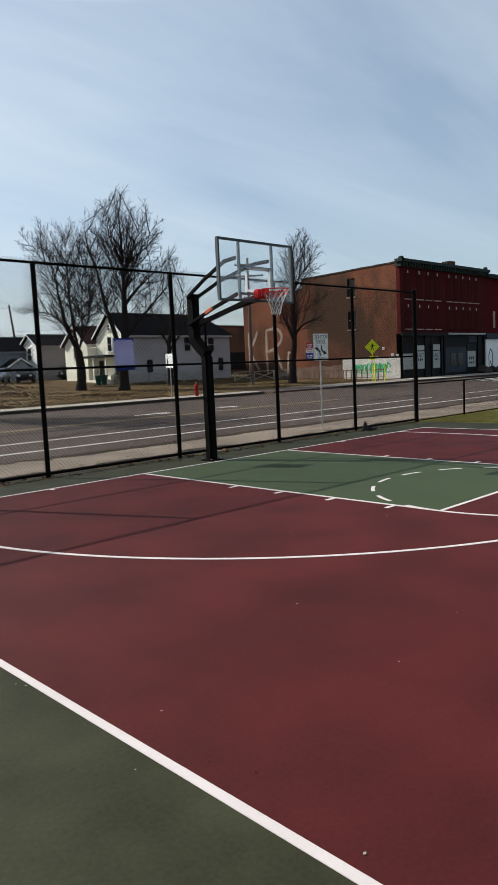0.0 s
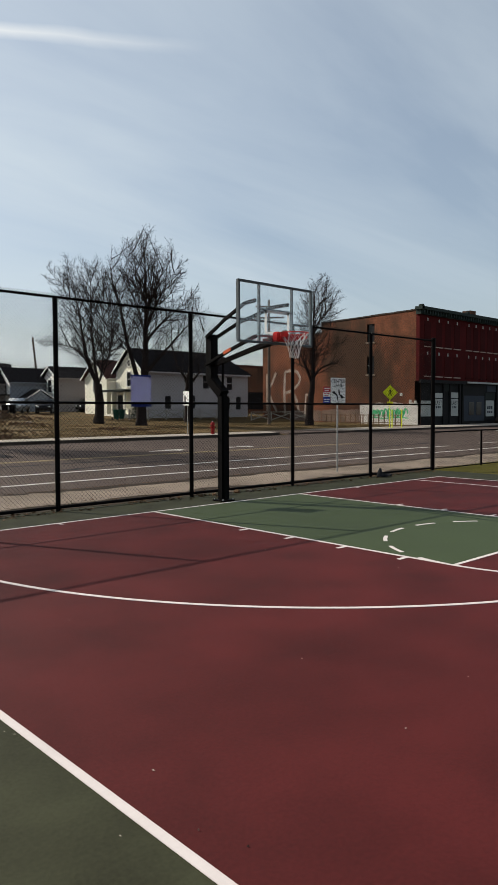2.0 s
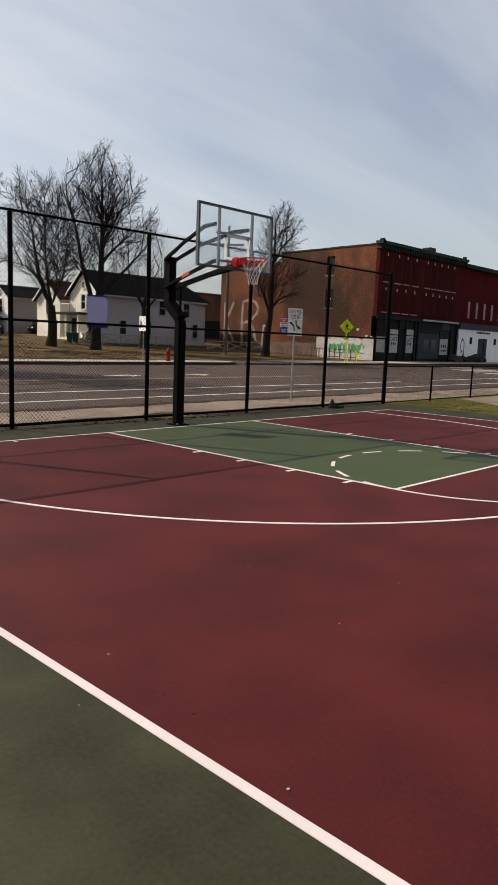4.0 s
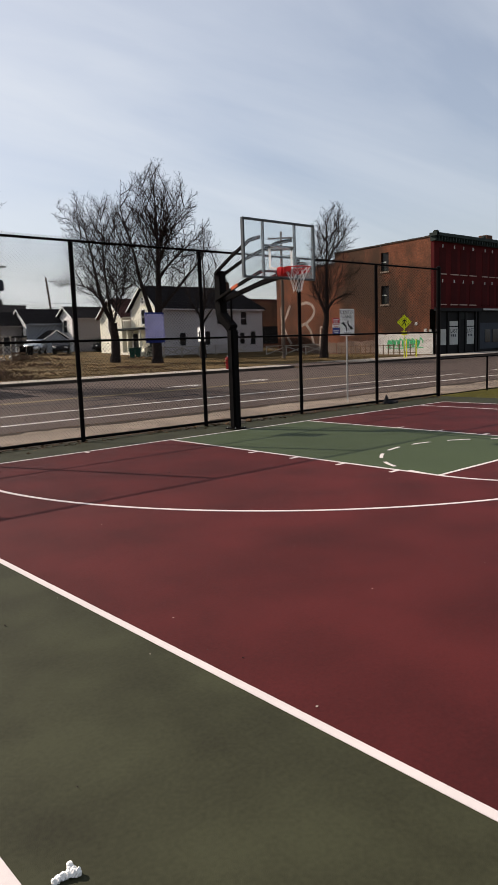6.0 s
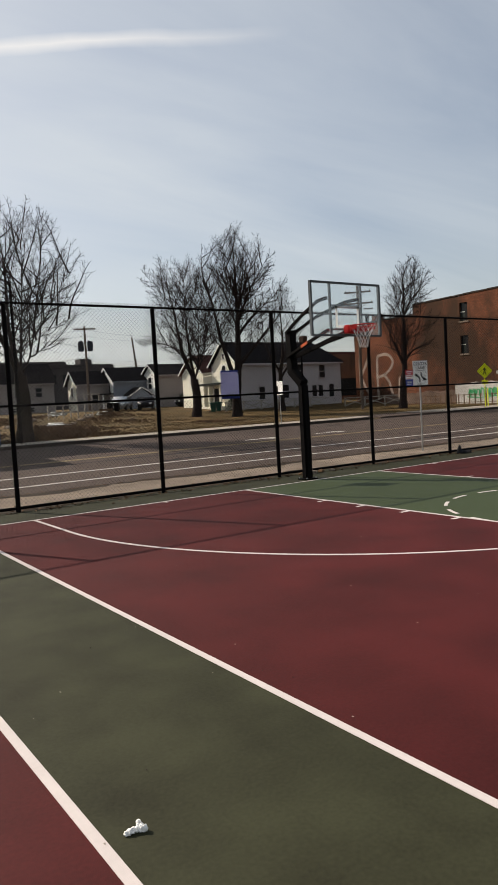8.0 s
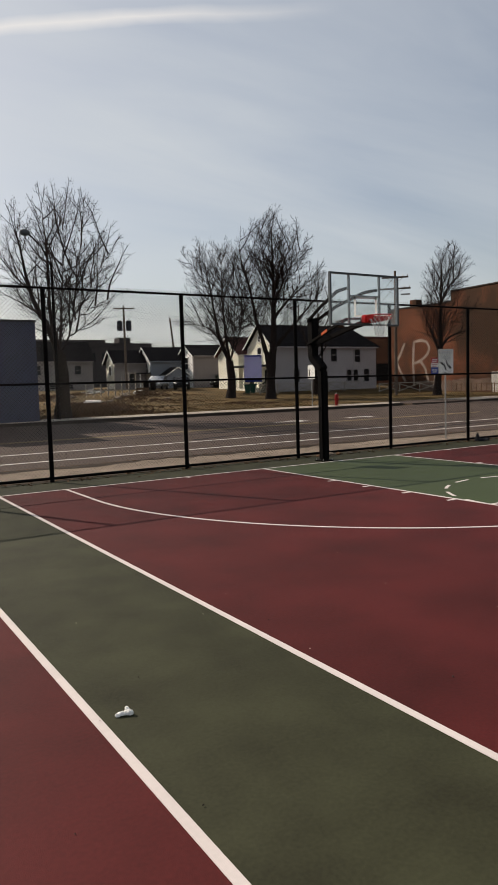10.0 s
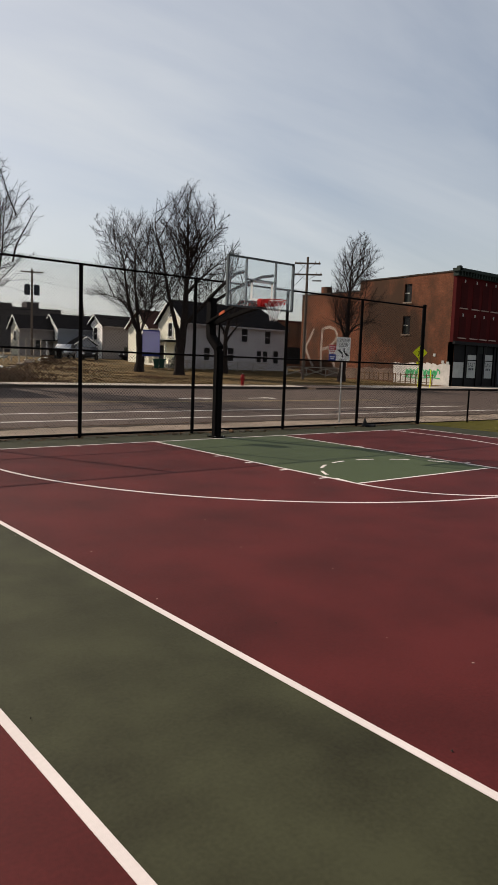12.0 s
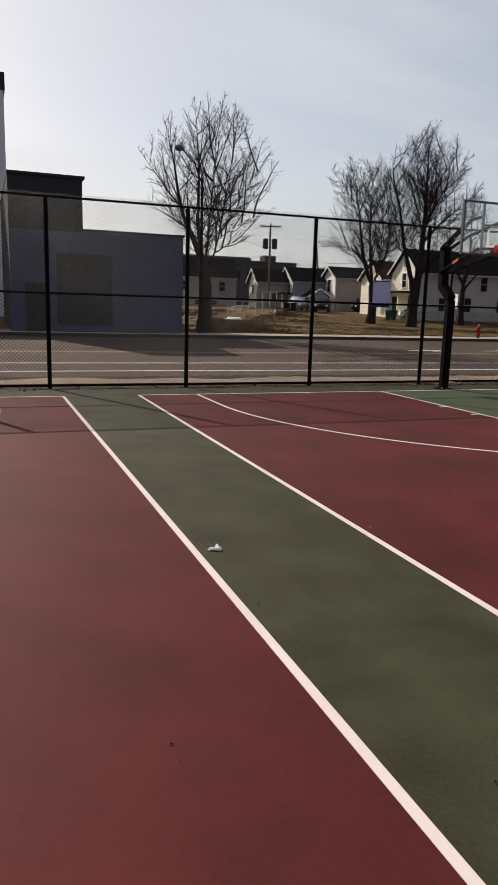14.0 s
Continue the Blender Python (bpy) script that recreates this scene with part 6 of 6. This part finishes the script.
rail_fence((30.5, 50.0, 0.7), 6, 0)
rail_fence((45.0, 47.5, 0.45), 3, -30)
yard = thing("picket_fence", (13.4, 55.0, 1.08), "weathered open wooden fence frame on the vacant lot", "fence")
for i in range(9):
    b = bmesh.new(); span(b, i * 0.75 - 0.05, i * 0.75 + 0.05, -0.05, 0.05, -0.3, 2.3 if 3 < i < 8 else 1.3); part("picket", b, RAILWOOD, yard)
for z in (0.5, 1.2):
    b = bmesh.new(); span(b, 0, 6.0, -0.09, -0.05, z, z + 0.1); part("rail", b, RAILWOOD, yard)
b = bmesh.new(); span(b, 2.9, 5.4, -0.09, -0.05, 2.2, 2.3); part("rail", b, RAILWOOD, yard)
for i in range(7):
    litter_clump((7.5 + 1.9 * i, 48 + 3.0 * ((i * 7) % 3), 0.5 + 0.12 * ((i * 7) % 3)), 0.35 + 0.12 * (i % 3), "pale rubble on the vacant lot", CONCRETE, 60 + i, "rubble_heap")


for i, (x, y, w, d, a) in enumerate(((11.3, 47.6, 2.6, 1.3, 12), (12.0, 49.2, 1.3, 0.9, -20), (16.9, 63.5, 2.2, 1.6, 30), (15.8, 60.5, 1.2, 1.0, 5), (18.6, 58.0, 0.9, 0.7, 50))):
    b = bmesh.new()
    box(b, (0, 0, 0.03), (w, d, 0.05), 0, 0.012)
    bmesh.ops.subdivide_edges(b, edges=list(b.edges), cuts=2, use_grid_fill=True)
    for v in b.verts:
        v.co.z += 0.07 * noise.noise(v.co * 1.4 + Vector((i * 7.0, 0, 0))) + 0.05
    sheet_ob = mesh_ob("discarded_board", b, WHITE)
    sheet_ob.matrix_world = pose(x, y, level(y) - 0.02, 0, 0, a)
    tagged(sheet_ob, "pale discarded board lying on the vacant lot", "board")
for i, (x, y, r) in enumerate(((16.2, 61.5, 0.55), (17.4, 62.0, 0.4), (19.5, 57.0, 0.35), (21.0, 59.0, 0.4))):
    litter_clump((x, y, level(y) - 0.03), r, "white heap of rubble on the vacant lot", BOARD, 90 + i, "rubble_heap")
crate = thing("crate", (18.9, 54.0, level(54.0) - 0.02), "dark wooden crate on the vacant lot", "crate", rz=25)
for k in range(4):
    for z in (0.12, 0.4, 0.68):
        b = bmesh.new(); beam(b, (-0.45 if k % 2 else -0.42, -0.45, z), (-0.45 if k % 2 else -0.42, 0.45, z), 0.04, 0.22)
        bmesh.ops.rotate(b, verts=b.verts, cent=(0, 0, 0), matrix=Matrix.Rotation(k * math.pi / 2, 3, "Z"))
        part("slat", b, LEAFLITTER, crate)

# dry weeds and brush across the vacant lot
rnd = random.Random(31)
verts, faces = [], []
while len(faces) < 7000:
    x, y = rnd.uniform(1.0, 27.0), rnd.uniform(28.6, 62.0)
    d = noise.noise(Vector((x * 0.22, y * 0.16, 9.0))) + (0.35 if x < 9 and y < 38 else 0.0) + (0.25 if y > 50 and x < 21 else 0.0)
    if d < rnd.uniform(0.05, 0.6):
        continue
    z, h, a = level(y) - 0.04, rnd.uniform(0.05, 0.24) * (0.6 + max(0.0, d)), rnd.uniform(0, 6.28)
    c, e = math.cos(a) * 0.02, math.sin(a) * 0.02
    lx, ly = rnd.gauss(0, 0.14), rnd.gauss(0, 0.14)
    k = len(verts)
    verts.extend([(x - c, y - e, z), (x + c, y + e, z), (x + lx + c * 0.4, y + ly, z + h), (x + lx * 1.6, y + ly * 1.6, z + h * 0.8)])
    faces.append((k, k + 1, k + 2)); faces.append((k + 1, k + 3, k + 2))
me = bpy.data.meshes.new("dry_weeds"); me.from_pydata(verts, [], faces); me.materials.append(LEAFLITTER)
tagged(new("dry_weeds", me), "dry brown weeds and brush on the vacant lot", "weeds", kind="stuff")


def car(at, rz, paint, label, tall=0.0):
    c = thing("parked_car", at, label, "car", rz=rz)
    prof = [(-2.2, 0.35), (-2.25, 0.75), (-2.1, 0.95 + tall * 0.3), (-1.2, 1.02 + tall * 0.4), (-0.55, 1.42 + tall), (1.0, 1.45 + tall), (1.75, 1.05 + tall * 0.6), (2.2, 0.98 + tall * 0.5), (2.25, 0.5), (2.15, 0.32)]
    bm = bmesh.new(); upright(bm, prof, -0.86, 0.86)
    bmesh.ops.bevel(bm, geom=list(bm.edges), offset=0.09, segments=2, affect="EDGES", clamp_overlap=True)
    part("body", bm, paint, c, smooth=True)
    for s in (-1, 1):
        b = bmesh.new(); upright(b, [(-0.95, 1.06 + tall * 0.45), (-0.5, 1.36 + tall * 0.95), (0.95, 1.38 + tall * 0.95), (1.5, 1.07 + tall * 0.6)], s * 0.865 - 0.006, s * 0.865 + 0.006)
        part("side_window", b, PANE, c)
        for x in (-1.4, 1.4):
            b = bmesh.new(); tube(b, [(x, s * 0.66, 0.33), (x, s * 0.9, 0.33)], 0.33, 16)
            w = part("wheel", b, RUBBER, c)
            b = bmesh.new(); tube(b, [(x, s * 0.89, 0.33), (x, s * 0.915, 0.33)], 0.2, 12); part("rim", b, GALV, w)
        for x, m in ((-2.22, SIGNWHITE), (2.23, SIGNRED)):
            b = bmesh.new(); box(b, (x, s * 0.62, 0.78), (0.06, 0.34, 0.14), 0, 0.02); part("headlight" if x < 0 else "tail_light", b, m, c)
    return c


car((26.2, 66.0, 1.5), 52, SILVER, "silver parked car before the blue house", 0.25)
car((28.2, 63.6, 1.4), 60, DARKCAR, "black parked car on the drive", 0.1)
car((36.4, 66.6, 1.5), -5, DARKCAR, "dark parked car beside the grey house")


def bin_thing(at, material, label):
    w = thing("wheeled_bin", at, label, "bin")
    b = bmesh.new(); tube(b, [(0, 0, 0.08), (0, 0, 0.95)], [0.3, 0.42], 4); part("body", b, material, w)
    b = bmesh.new(); box(b, (0, -0.02, 1.0), (0.68, 0.7, 0.1), 0, 0.03); part("lid", b, material, w)
    for s in (-1, 1):
        b = bmesh.new(); tube(b, [(s * 0.24, 0.3, 0.1), (s * 0.32, 0.3, 0.1)], 0.1, 10); part("wheel", b, RUBBER, w)
    return w


for at, m, l in (((29.3, 50.5, 0.78), BINGREEN, "dark green wheeled bin by the porch"), ((30.2, 50.9, 0.8), BINGREEN, "dark green wheeled bin by the porch"),
                 ((22.9, 62.0, 1.36), BLACK, "black wheeled bin on the lawn edge"), ((23.8, 62.2, 1.37), BLACK, "black wheeled bin on the lawn edge")):
    bin_thing(at, m, l)


def shrub(at, r, h, seed, label):
    rnd = random.Random(seed)
    verts, faces = [], []
    for i in range(900):
        a, e = rnd.uniform(0, 6.28), rnd.random()
        q = rnd.random() ** 0.5 * r * (1 - 0.5 * e)
        p = Vector((math.cos(a) * q, math.sin(a) * q, e * h))
        d = Vector((rnd.gauss(0, 1), rnd.gauss(0, 1), rnd.gauss(0.6, 0.8))).normalized() * 0.16
        n = d.orthogonal().normalized() * 0.05
        k = len(verts)
        verts.extend([tuple(p - n), tuple(p + d), tuple(p + n), tuple(p - d * 0.3)])
        faces.append((k, k + 1, k + 2, k + 3))
    me = bpy.data.meshes.new("shrub"); me.from_pydata(verts, [], faces)
    me.materials.append(LEAFLITTER if seed > 4 else mat("dark_shrub_leaf", (0.03, 0.035, 0.02), rough=0.8, vary=0.4, grain=5, blotch=2, bump=0))
    return tagged(new("shrub", me), label, "shrub")


for at, r, h, sd in (((35.5, 67.5, 1.5), 1.0, 1.7, 3), ((32.3, 51.2, 0.8), 0.9, 1.3, 4), ((3.6, 29.0, 0.1), 1.3, 0.9, 5), ((5.4, 30.5, 0.15), 1.6, 0.7, 6), ((7.6, 32.5, 0.18), 1.6, 0.5, 7)):
    s_ob = shrub((0, 0, 0), r, h, sd, "dark evergreen shrub by the houses" if sd < 5 else "tangle of dry brush at the tree's foot")
    s_ob.location = at
